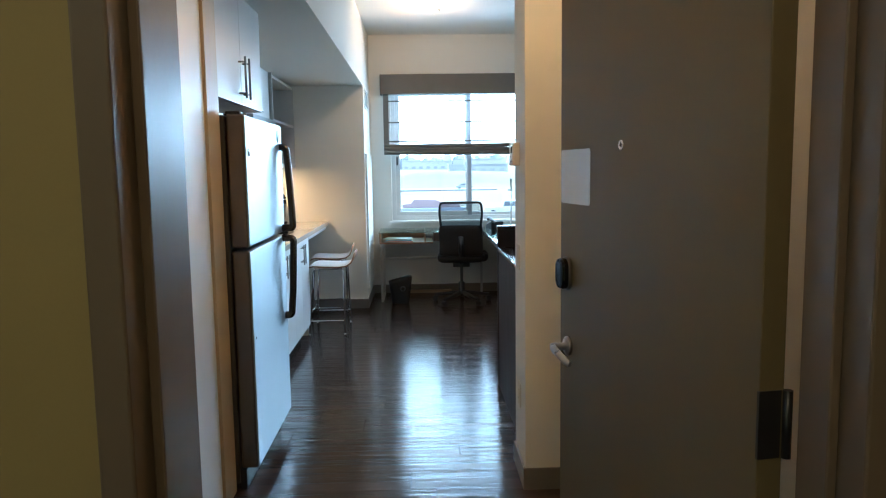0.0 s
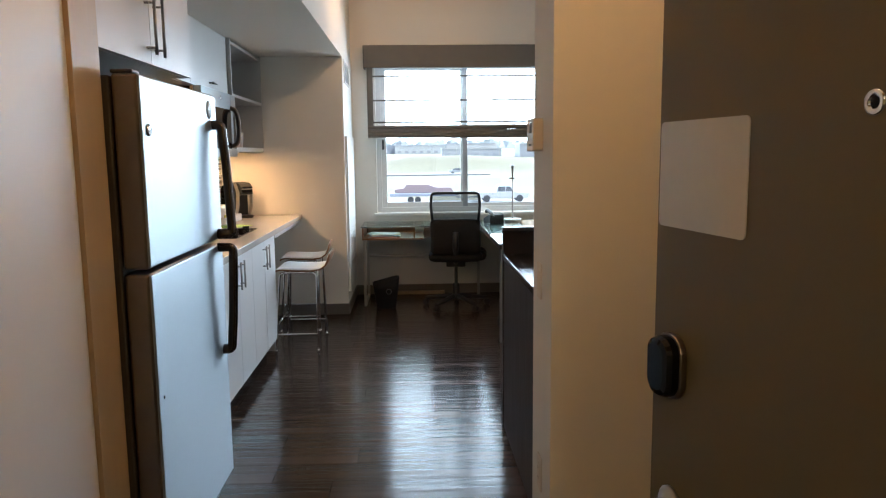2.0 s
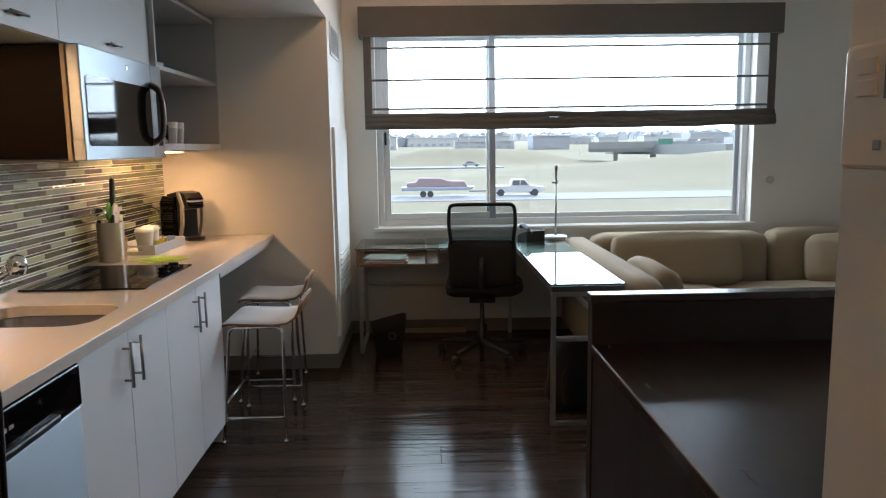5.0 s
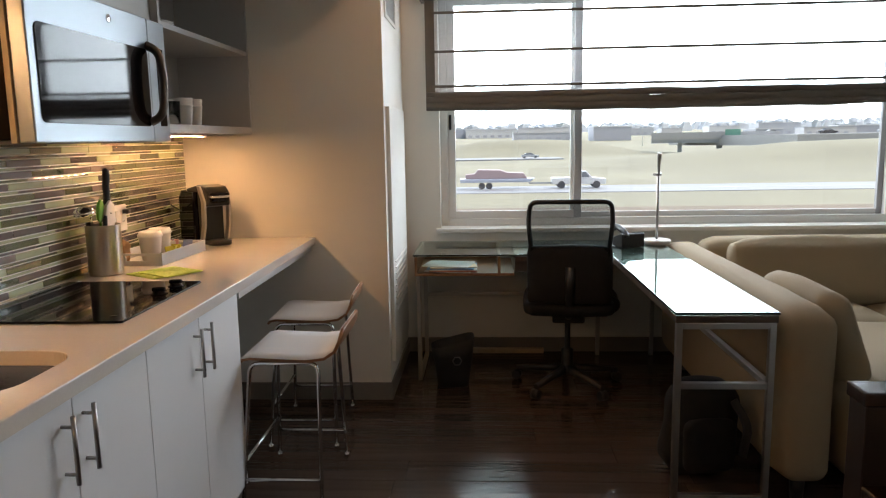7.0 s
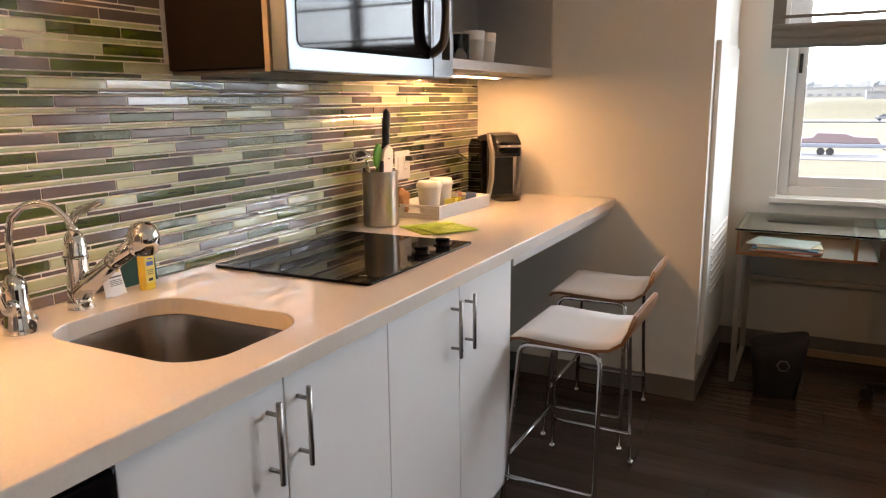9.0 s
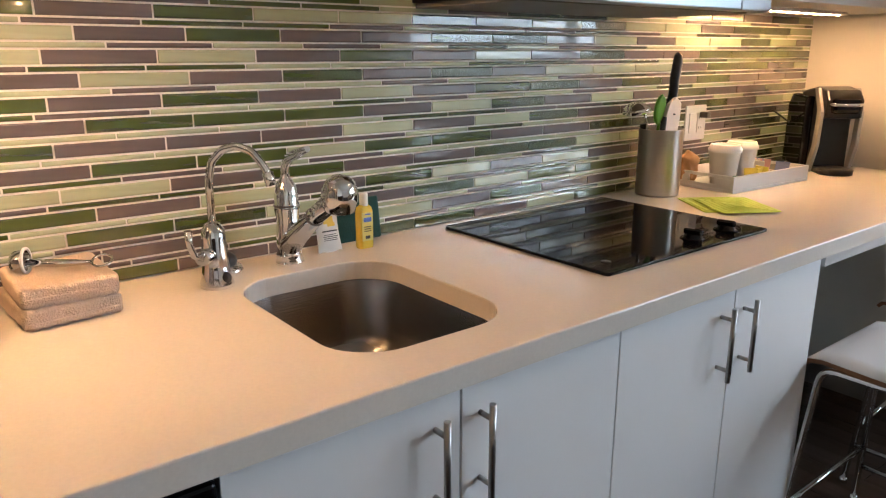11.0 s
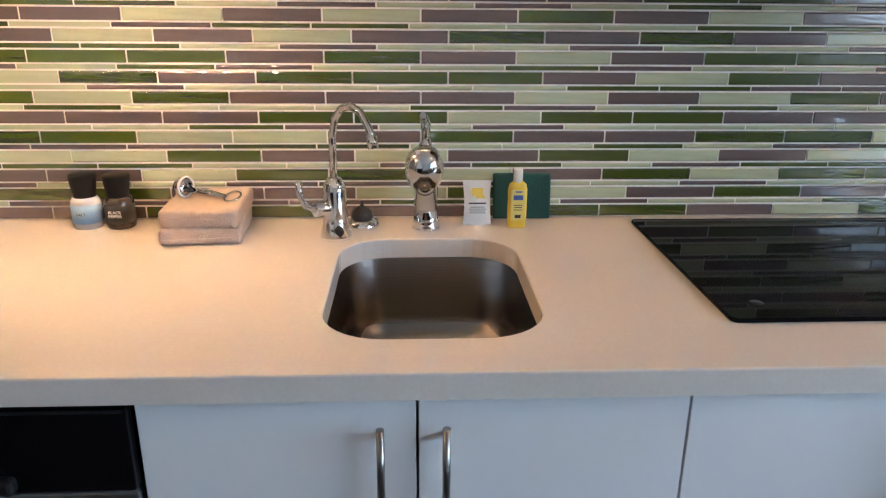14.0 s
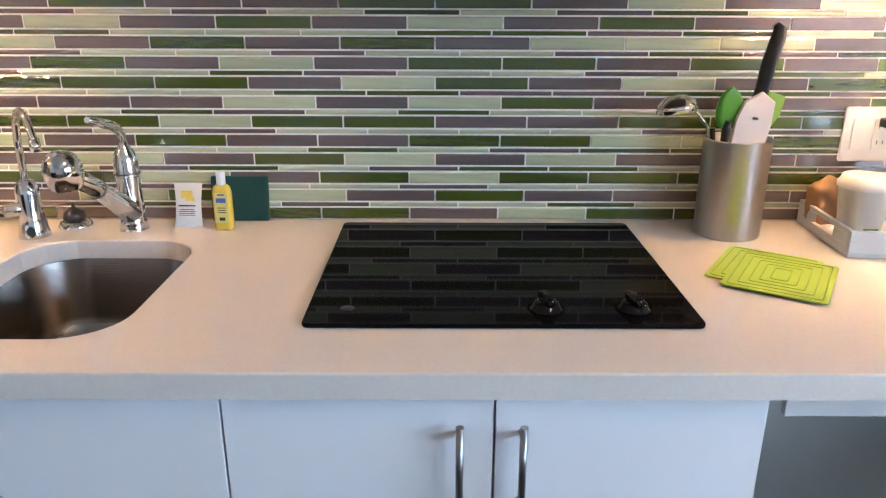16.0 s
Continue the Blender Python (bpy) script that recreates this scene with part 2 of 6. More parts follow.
def bm_prism(shape, z0, z1, bevel=0.0, bm=None, axis="z"):
    """Extrudes a flat outline between two heights along an axis."""
    def put(a, b, h):
        return Vector({"z": (a, b, h), "y": (a, h, b), "x": (h, a, b)}[axis])
    t = bmesh.new()
    lo = [t.verts.new(put(a, b, z0)) for a, b in shape]
    hi = [t.verts.new(put(a, b, z1)) for a, b in shape]
    n = len(shape)
    t.faces.new(lo[::-1])
    t.faces.new(hi)
    for i in range(n):
        t.faces.new((lo[i], lo[(i + 1) % n], hi[(i + 1) % n], hi[i]))
    bmesh.ops.recalc_face_normals(t, faces=t.faces[:])
    if bevel:
        ed = [e for e in t.edges if (e.verts[0] in lo) == (e.verts[1] in lo)]
        bmesh.ops.bevel(t, geom=ed, offset=bevel, segments=2, profile=0.5, affect="EDGES")
    if bm is None:
        return t
    me = bpy.data.meshes.new("tmp")
    t.to_mesh(me)
    bm.from_mesh(me)
    bpy.data.meshes.remove(me)
    t.free()
    return bm


def soft_box(w, d, h, r, puff=0.02, n=10, seed=1):
    """A cushion: a box with large round edges, swollen middle and slight wrinkles."""
    bm = bmesh.new()
    bmesh.ops.create_cube(bm, size=1.0)
    bmesh.ops.subdivide_edges(bm, edges=bm.edges[:], cuts=n, use_grid_fill=True)
    for v in bm.verts:
        c = Vector((v.co.x * w, v.co.y * d, v.co.z * h))
        inner = Vector((max(-w / 2 + r, min(w / 2 - r, c.x)), max(-d / 2 + r, min(d / 2 - r, c.y)), max(-h / 2 + r, min(h / 2 - r, c.z))))
        off = c - inner
        c = inner + off.normalized() * r if off.length > 1e-6 else c
        u, q, s = 2 * v.co.x, 2 * v.co.y, 2 * v.co.z
        c.z += s * puff * max(0, 1 - u * u) * max(0, 1 - q * q)
        c.x += u * puff * 0.4 * max(0, 1 - s * s) * max(0, 1 - q * q)
        c.y += q * puff * 0.4 * max(0, 1 - s * s) * max(0, 1 - u * u)
        c += Vector(noise.noise_vector(c * 6 + Vector((seed, 0, 0)))) * 0.004
        v.co = c
    for f in bm.faces:
        f.smooth = True
    return bm


def moved(bm, m):
    bm.transform(m)
    return bm


def mesh_of(name, bm, material, smooth=None):
    me = bpy.data.meshes.new(name)
    bmesh.ops.recalc_face_normals(bm, faces=bm.faces[:])
    bm.to_mesh(me)
    bm.free()
    for m in material if isinstance(material, (list, tuple)) else [material]:
        me.materials.append(m)
    return me


def part(name, bm, material, parent, label=""):
    """Links a bmesh as one mesh under a thing or a part, in that parent's own coordinates."""
    ob = new(name, mesh_of(name, bm, material))
    ob.parent = parent
    if label:
        ob["label"] = label
    return ob


def thing(name, label, category, m=None, group=""):
    """An Empty at the thing's base, which carries its parts."""
    ob = new(name)
    ob.empty_display_size = 0.05
    ob.matrix_basis = m or Matrix()
    return tagged(ob, label, category, group)


def solo(name, bm, material, label, category, m=None, group=""):
    """A thing of one mesh."""
    ob = new(name, mesh_of(name, bm, material))
    ob.matrix_basis = m or Matrix()
    return tagged(ob, label, category, group)


def structure(name, bm, material, label="", category=""):
    return tagged(new(name, mesh_of(name, bm, material)), label, category or name.rstrip("_0123456789").replace("_", " "), kind="structure")


# ---- the shell ----
T = 0.12
# kitchen wall, wing wall, soffit
structure("wall_west", bm_box(WALL_X - T, ENTRY_Y - 0.17, 0, WALL_X, WIN_Y + 0.25, CEIL), PAINT, "off-white painted plaster wall behind the kitchen", "wall")
structure("wall_wing", bm_box(WALL_X, WING_Y, 0, WING_X, WIN_Y, CEIL), PAINT, "off-white painted boxed wall at the end of the counter", "wall")
structure("soffit", bm_box(WALL_X, ENTRY_Y, SOFFIT, WING_X, WING_Y, CEIL), PAINT, "white painted soffit over the kitchen units", "soffit")
structure("ceiling", bm_box(WALL_X - T, -2.2, CEIL, EAST + T, WIN_Y + 0.25, CEIL + 0.1), CEILING, "flat white painted ceiling", "ceiling")
# window wall with its opening
WX0, WX1, WZ0, WZ1 = -0.322, 2.655, 0.852, 2.40
bm = bm_box(WALL_X, WIN_Y, 0, WX0, WIN_Y + 0.25, CEIL)
bm_box(WX1, WIN_Y, 0, EAST + T, WIN_Y + 0.25, CEIL, bm=bm)
bm_box(WX0, WIN_Y, 0, WX1, WIN_Y + 0.25, WZ0, bm=bm)
bm_box(WX0, WIN_Y, WZ1, WX1, WIN_Y + 0.25, CEIL, bm=bm)
structure("wall_north", bm, PAINT, "off-white painted wall round the wide window", "wall")
structure("wall_east", bm_box(EAST, 3.44, 0, EAST + T, WIN_Y, CEIL), PAINT, "off-white painted side wall of the living area", "wall")
# nib, partition and entry hall
NX, NY0, NY1, HX = 0.458, 3.13, 3.455, 0.825
bm = bm_box(NX, NY0, 0, EAST + T, NY1, CEIL)
structure("wall_partition", bm, PAINT, "warm lit off-white partition wall with a free end", "wall")
BY0, BY1, BZ = 2.25, 3.082, 2.06
bm = bm_box(HX, ENTRY_Y - 0.04, 0, HX + T, BY0, CEIL)
bm_box(HX, BY1, BZ, HX + T, NY0, CEIL, bm=bm)
bm_box(HX, BY0, BZ, HX + T, BY1, CEIL, bm=bm)
structure("wall_hall", bm, PAINT, "off-white hall wall with a doorway", "wall")
DX0, DX1, DZ = -0.380, 0.600, 2.08
bm = bm_box(WALL_X - T, ENTRY_Y - 0.17, 0, DX0 - 0.012, ENTRY_Y, CEIL)
bm_box(DX1 + 0.012, ENTRY_Y - 0.17, 0, 2.4, ENTRY_Y - 0.040, CEIL, bm=bm)
bm_box(DX0 - 0.012, ENTRY_Y - 0.17, DZ + 0.012, DX1 + 0.012, ENTRY_Y, CEIL, bm=bm)
structure("wall_entry", bm, CORRIDOR, "olive-brown corridor wall round the entry door", "wall")
structure("wall_corridor", bm_box(-3.0, -2.2, 0, 3.0, -2.08, CEIL), CORRIDOR, "olive-brown painted corridor wall", "wall")
structure("wall_corridor_end_1", bm_box(-3.0, -2.08, 0, -2.88, ENTRY_Y - 0.17, CEIL), CORRIDOR, "olive-brown corridor end wall", "wall")
structure("wall_corridor_end_2", bm_box(2.88, -2.08, 0, 3.0, ENTRY_Y - 0.17, CEIL), CORRIDOR, "olive-brown corridor end wall", "wall")
structure("floor_corridor", bm_box(-3.0, -2.2, -0.10, 3.0, ENTRY_Y - 0.06, -0.004), mat("corridor_carpet", (0.10, 0.085, 0.06), 0.95, var=0.3, scale=30, bump=0.5, bscale=300), "brown patterned corridor carpet", "carpet")

# ---- window, blind, trim ----


def window():
    w = structure("window_1", bm_box(WX0 - 0.03, WIN_Y - 0.035, WZ0 - 0.03, WX1 + 0.03, WIN_Y + 0.20, WZ0 - 0.002, 0.004), WHITE_PL, "wide white vinyl sliding window over a highway view", "window")
    for x0, x1, z0, z1 in ((WX0, WX0 + 0.05, WZ0, WZ1), (WX1 - 0.05, WX1, WZ0, WZ1), (WX0 + 0.05, WX1 - 0.05, WZ0, WZ0 + 0.05), (WX0 + 0.05, WX1 - 0.05, WZ1 - 0.05, WZ1)):
        part("window_frame", bm_box(x0, WIN_Y + 0.10, z0, x1, WIN_Y + 0.19, z1, 0.003), WINFRAME, w)
    # sliding sash and fixed light, each with its own frame and pane
    for a, b, y, rail in ((WX0 + 0.05, 0.622, WIN_Y + 0.115, 0.05), (0.55, WX1 - 0.05, WIN_Y + 0.150, 0.035)):
        sash = part("sash", bm_box(a, y, WZ0 + 0.05, a + rail, y + 0.03, WZ1 - 0.05, 0.003), WINFRAME, w)
        bm = bm_box(b - rail, y, WZ0 + 0.05, b, y + 0.03, WZ1 - 0.05, 0.003)
        part("stile", bm, mat("grey_stile", (0.42, 0.43, 0.45), 0.4), sash)
        part("rail", bm_box(a + rail, y, WZ0 + 0.05, b - rail, y + 0.03, WZ0 + 0.05 + rail, 0.003), WINFRAME, sash)
        part("rail", bm_box(a + rail, y, WZ1 - 0.05 - rail, b - rail, y + 0.03, WZ1 - 0.05, 0.003), WINFRAME, sash)
        pane = part("pane", bm_box(a + rail, y + 0.012, WZ0 + 0.05 + rail, b - rail, y + 0.018, WZ1 - 0.05 - rail), PANE, sash)
        pane.visible_shadow = False
    part("latch", bm_box(WX0 + 0.058, WIN_Y + 0.105, 1.50, WX0 + 0.075, WIN_Y + 0.116, 1.60, 0.003), BLACK, w)
    part("latch", bm_box(WX1 - 0.03, WIN_Y + 0.085, 1.02, WX1 - 0.01, WIN_Y + 0.10, 1.07, 0.003), WHITE_PL, w)
    return w


window()


def roman_blind():
    x0, x1, y = -0.392, 2.752, WIN_Y - 0.10
    b = thing("roman_blind", "half-lowered grey-bordered sheer roman blind under a cloth valance", "blind", pose(0, 0, 0))
    # valance: a board with cloth front and returns
    bm = bm_box(x0 - 0.035, y - 0.05, 2.298, x1 + 0.035, y - 0.032, 2.520, 0.006)
    bm_box(x0 - 0.035, y - 0.034, 2.298, x0 - 0.015, WIN_Y, 2.520, 0.004, bm=bm)
    bm_box(x1 + 0.015, y - 0.034, 2.298, x1 + 0.035, WIN_Y, 2.520, 0.004, bm=bm)
    bm_box(x0 - 0.02, y - 0.034, 2.495, x1 + 0.02, WIN_Y, 2.515, bm=bm)
    part("valance", bm, BLIND, b, "taupe-grey cloth valance")
    # sheer field, slightly waved
    nx, nz = 60, 18
    bm = bmesh.new()
    grid = [[bm.verts.new((x0 + (x1 - x0) * i / nx, y + 0.008 * noise.noise(Vector((i * 0.25, j * 0.4, 3))), 1.70 + (2.495 - 1.70) * j / nz)) for i in range(nx + 1)] for j in range(nz + 1)]
    for j in range(nz):
        for i in range(nx):
            bm.faces.new((grid[j][i], grid[j][i + 1], grid[j + 1][i + 1], grid[j + 1][i])).smooth = True
    part("sheer_panel", bm, SHEER, b, "translucent white cloth panel")
    for a, c in ((x0 - 0.004, x0 + 0.055), (x1 - 0.055, x1 + 0.004)):
        part("border", bm_box(a, y - 0.012, 1.66, c, y - 0.006, 2.495), BLIND, b, "grey cloth side border")
    for z in (2.222, 1.985, 1.77):
        part("rod_pocket", bm_box(x0 + 0.03, y - 0.014, z - 0.008, x1 - 0.03, y - 0.004, z + 0.008, 0.003), BLIND, b, "narrow dark rod pocket")
    # folded hem: stacked soft folds that sag a little
    for k, (z, t) in enumerate(((1.715, 0.030), (1.68, 0.040), (1.645, 0.034))):
        bm = bmesh.new()
        pts = [(x0 + (x1 - x0) * i / 40, y - 0.01 - 0.012 * k, z + 0.008 * noise.noise(Vector((i * 0.3, k * 5.0, 1))) - 0.012 * math.sin(math.pi * i / 40) * (k > 0)) for i in range(41)]
        bm_tube(pts, t * 0.78, 8, bm, flat=1.0)
        part("fold", bm, BLIND, b, "soft grey hem fold")
    return b


roman_blind()


def baseboard(x0, y0, x1, y1, normal):
    """A coved rubber base along a wall from one corner to the other, standing out along normal."""
    nx, ny = normal
    d = 0.010
    bm = bm_box(min(x0, x1, x0 + nx * d, x1 + nx * d), min(y0, y1, y0 + ny * d, y1 + ny * d), 0, max(x0, x1, x0 + nx * d, x1 + nx * d), max(y0, y1, y0 + ny * d, y1 + ny * d), 0.10, 0.002)
    structure("baseboard", bm, BASE, "brown-grey rubber wall base", "baseboard")


baseboard(WALL_X, WING_Y, WING_X + 0.010, WING_Y, (0, -1))
baseboard(WING_X, WING_Y, WING_X, WIN_Y, (1, 0))
baseboard(WING_X + 0.01, WIN_Y, EAST, WIN_Y, (0, -1))
baseboard(NX, NY0 + 0.002, NX, NY1 + 0.01, (-1, 0))
baseboard(NX - 0.01, NY0, HX, NY0, (0, -1))

# ---- entry door, its frame, hall door ----


def entry_door():
    """A steel frame in the corridor wall and the leaf standing open on its hinges."""
    for x0, x1, y1, sgn in ((DX0 - 0.047, DX0, ENTRY_Y + 0.080, 1), (DX1, DX1 + 0.055, ENTRY_Y - 0.036, -1)):
        bm = bm_box(x0, ENTRY_Y - 0.195, 0, x1, y1, DZ + 0.055, 0.004)
        stop0 = DX0 if sgn > 0 else DX1 - 0.016
        bm_box(stop0, ENTRY_Y - 0.13, 0, stop0 + 0.016, ENTRY_Y - 0.045, DZ, 0.003, bm=bm)
        structure("door_frame_1", bm, FRAMEPAINT, "brown painted steel door frame", "door frame")
    bm = bm_box(DX0, ENTRY_Y - 0.195, DZ, DX1, ENTRY_Y + 0.012, DZ + 0.055, 0.004)
    structure("door_frame_head", bm, FRAMEPAINT, "brown painted steel door frame", "door frame")
    W, H, TH = 0.925, 2.07, 0.045
    d = thing("door_1", "dark olive painted entry door standing open", "door", pose(DX1 - 0.012, ENTRY_Y + 0.006, 0.008, 0, 0, -81) @ pose(0, -0.0225, 0))
    d["kind"] = "structure"
    # leaf along -x, outer face towards -y
    part("leaf", bm_box(-W, -TH / 2, 0, 0, TH / 2, H, 0.002), DOORPAINT, d)
    f = -TH / 2
    part("notice_plate", moved(bm_prism(outline(0.205, 0.145, 0.008), 0, 0.0015), pose(-W + 0.110, f, 1.416, 90, 0, 0)), mat("plate", (0.62, 0.60, 0.56), 0.22, var=0.05, rvar=0.05, coat=0.3), d, "blank pale notice plate")
    peep = part("peephole", bm_lathe([(0, 0), (0.006, 0), (0.006, 0.003), (0.0105, 0.004), (0.0125, 0.002), (0.0125, 0)], 20, m=pose(-0.53, f, 1.490, 90, 0, 0)), CHROME, d, "chrome door viewer")
    part("lens", bm_lathe([(0.006, 0.001), (0.004, 0.0025), (0, 0.003)], 16, m=pose(-0.53, f, 1.490, 90, 0, 0)), BLACK_GLOSS, peep)
    reader = part("card_reader", moved(bm_prism(outline(0.062, 0.085, 0.026), 0, 0.030, 0.010), pose(-W + 0.060, f, 1.150, 90, 0, 0)), BLACK_GLOSS, d, "glossy black rounded card reader")
    part("bezel", moved(bm_prism(outline(0.068, 0.092, 0.029), 0, 0.010, 0.002), pose(-W + 0.060, f, 1.150, 90, 0, 0)), DARK_STEEL, reader)
    lever = part("lever", bm_lathe([(0, 0), (0.027, 0), (0.027, 0.006), (0.022, 0.010), (0.011, 0.012), (0.010, 0.05), (0, 0.052)], 24, m=pose(-W + 0.065, f, 0.945, 90, 0, 0)), NICKEL, d, "satin nickel door lever")
    pts = [(-W + 0.065, f - 0.046, 0.945), (-W + 0.10, f - 0.052, 0.944), (-W + 0.15, f - 0.050, 0.936), (-W + 0.185, f - 0.042, 0.926)]
    part("grip", bm_tube(arc(pts, 0.02), [0.010] * 13 + [0.008], 10, flat=0.7), NICKEL, lever)
    lever2 = part("inner_lever", bm_lathe([(0, 0), (0.027, 0), (0.027, 0.006), (0.022, 0.010), (0.011, 0.012), (0.010, 0.05), (0, 0.052)], 24, m=pose(-W + 0.065, -f, 0.945, -90, 0, 0)), NICKEL, d)
    part("grip", bm_tube([(-W + 0.065, -f + 0.046, 0.945), (-W + 0.185, -f + 0.044, 0.936)], 0.009, 10), NICKEL, lever2)
    for z in (0.24, 1.02, 1.82):
        hg = part("hinge", bm_box(-0.004, -TH / 2 - 0.001, z - 0.057, 0.002, TH / 2 - 0.006, z + 0.057), BLACK, d, "dark steel butt hinge")
        part("knuckle", bm_tube([(0.004, TH / 2 + 0.004, z - 0.057), (0.004, TH / 2 + 0.004, z + 0.057)], 0.008, 10), BLACK, hg)
    part("closer", bm_box(-0.62, TH / 2, 1.93, -0.36, TH / 2 + 0.05, 1.99, 0.006), NICKEL, d, "silver door closer body")
    return d


entry_door()


def hall_door():
    for y0, y1 in ((BY0 - 0.045, BY0 + 0.03), (BY1 - 0.03, BY1 + 0.045)):
        structure("door_frame_2", bm_box(HX - 0.014, y0, 0, HX + T + 0.014, y1, BZ + 0.02, 0.004), FRAMEPAINT, "brown painted door frame in the hall", "door frame")
    structure("door_frame_head_2", bm_box(HX - 0.014, BY0 - 0.045, BZ + 0.0201, HX + T + 0.014, BY1 + 0.045, BZ + 0.075, 0.004), FRAMEPAINT, "brown painted door frame in the hall", "door frame")
    d = thing("door_2", "dark brown closed wooden hall door", "door", pose(HX + 0.055, BY0 + 0.032, 0.006))
    d["kind"] = "structure"
    L = BY1 - BY0 - 0.064
    part("leaf", bm_box(0, 0, 0, 0.040, L, BZ - 0.005, 0.002), mat("brown_door_paint", (0.12, 0.085, 0.055), 0.45, var=0.06), d)
    for z in (0.25, 1.05, 1.82):
        part("hinge", bm_box(-0.004, L - 0.03, z - 0.05, -0.0005, L, z + 0.05, 0.001), BLACK, d, "dark steel hinge leaf")
    lv = part("lever", bm_lathe([(0, 0), (0.026, 0), (0.026, 0.008), (0.010, 0.010), (0.010, 0.045), (0, 0.046)], 20, m=pose(0, 0.065, 1.0, 0, -90, 0)), NICKEL, d)
    part("grip", bm_tube([(-0.042, 0.065, 1.0), (-0.044, 0.18, 0.998)], 0.009, 10), NICKEL, lv)


hall_door()

# ---- kitchen ----


def bar_handle(parent, x, y, z0, z1, stand=0.034, axis="z"):
    """A straight bar pull with two posts, standing off a front at x."""
    r = 0.0055
    if axis == "z":
        h = part("handle", bm_tube([(x + stand, y, z0), (x + stand, y, z1)], r, 12), NICKEL, parent, "satin nickel bar pull")
        ends = [(y, z0 + 0.025), (y, z1 - 0.025)]
    else:
        h = part("handle", bm_tube([(x + stand, z0, y), (x + stand, z1, y)], r, 12), NICKEL, parent, "satin nickel bar pull")
        ends = [(z0 + 0.02, y), (z1 - 0.02, y)]
    for yy, zz in ends:
        part("post", bm_tube([(x - 0.001, yy, zz), (x + stand, yy, zz)], 0.0045, 10), NICKEL, h)


def base_cabinet(y0, y1, label, low):
    """Two flat doors over a recessed toe kick."""
    c = thing("base_cabinet", label, "cabinet", pose(0, y0, 0), "base cabinets under the counter")
    w = y1 - y0
    part("body", bm_box(WALL_X + 0.003, 0.002, 0.10, FACE - 0.021, w - (0.0215 if low else 0.002), 0.69 if low is False else 0.884), WHITE_LAM, c)
    part("toe_kick", bm_box(WALL_X + 0.003, 0.002, 0, FACE - 0.09, w - 0.002, 0.0999), BLACK, c, "dark recessed toe kick")
    for k, (a, b) in enumerate(((0.0015, w / 2 - 0.0018), (w / 2 + 0.0018, w - 0.0015))):
        d = part("door", bm_box(FACE - 0.020, a, 0.105, FACE, b, 0.880, 0.0012), WHITE_LAM, c, "flat white laminate door")
        yy = (b - 0.047) if k == 0 else (a + 0.036)
        bar_handle(d, FACE, yy, 0.684, 0.846, 0.029)
    return c


base_cabinet(4.845, 5.583, "white laminate sink cabinet with two flat doors", False)
base_cabinet(5.583, 6.338, "white laminate cabinet under the cooktop", True)
p = solo("end_panel", bm_box(WALL_X + 0.003, 0, 0, FACE - 0.0215, 0.020, 0.884, 0.001), WHITE_LAM, "white laminate panel closing the cabinet run", "cabinet panel", pose(0, 6.3185, 0))
c = thing("filler_cabinet", "narrow white cabinet between fridge and dishwasher", "cabinet", pose(0, 4.085, 0))
part("body", bm_box(WALL_X + 0.003, 0, 0, FACE - 0.021, 0.148, 0.884), WHITE_LAM, c)
d = part("door", bm_box(FACE - 0.020, 0.002, 0.105, FACE, 0.146, 0.880, 0.001), WHITE_LAM, c)
bar_handle(d, FACE, 0.11, 0.684, 0.846, 0.029)


def dishwasher():
    d = thing("dishwasher", "stainless dishwasher with a black control strip", "dishwasher", pose(0, 4.236, 0))
    part("tub", bm_box(WALL_X + 0.003, 0, 0.02, FACE - 0.03, 0.606, 0.878), BLACK, d)
    part("door", bm_box(FACE - 0.028, 0.002, 0.11, FACE + 0.006, 0.604, 0.742, 0.004), STEEL, d, "brushed steel door")
    cp = part("control_panel", bm_box(FACE - 0.028, 0.002, 0.746, FACE + 0.012, 0.604, 0.872, 0.006), BLACK_GLOSS, d, "black control strip")
    part("grip", bm_box(FACE + 0.006, 0.15, 0.752, FACE + 0.028, 0.45, 0.775, 0.006), BLACK, cp)
    for i in range(6):
        part("button", bm_box(FACE + 0.011, 0.08 + i * 0.03, 0.815, FACE + 0.0140, 0.10 + i * 0.03, 0.825, 0.001), mat("grey_button", (0.3, 0.3, 0.3), 0.4), cp)


dishwasher()

SY, SX, SW, SD, SR = 5.240, -1.279, 0.332, 0.446, 0.095   # sink opening: centre, width along y, depth along x, corner


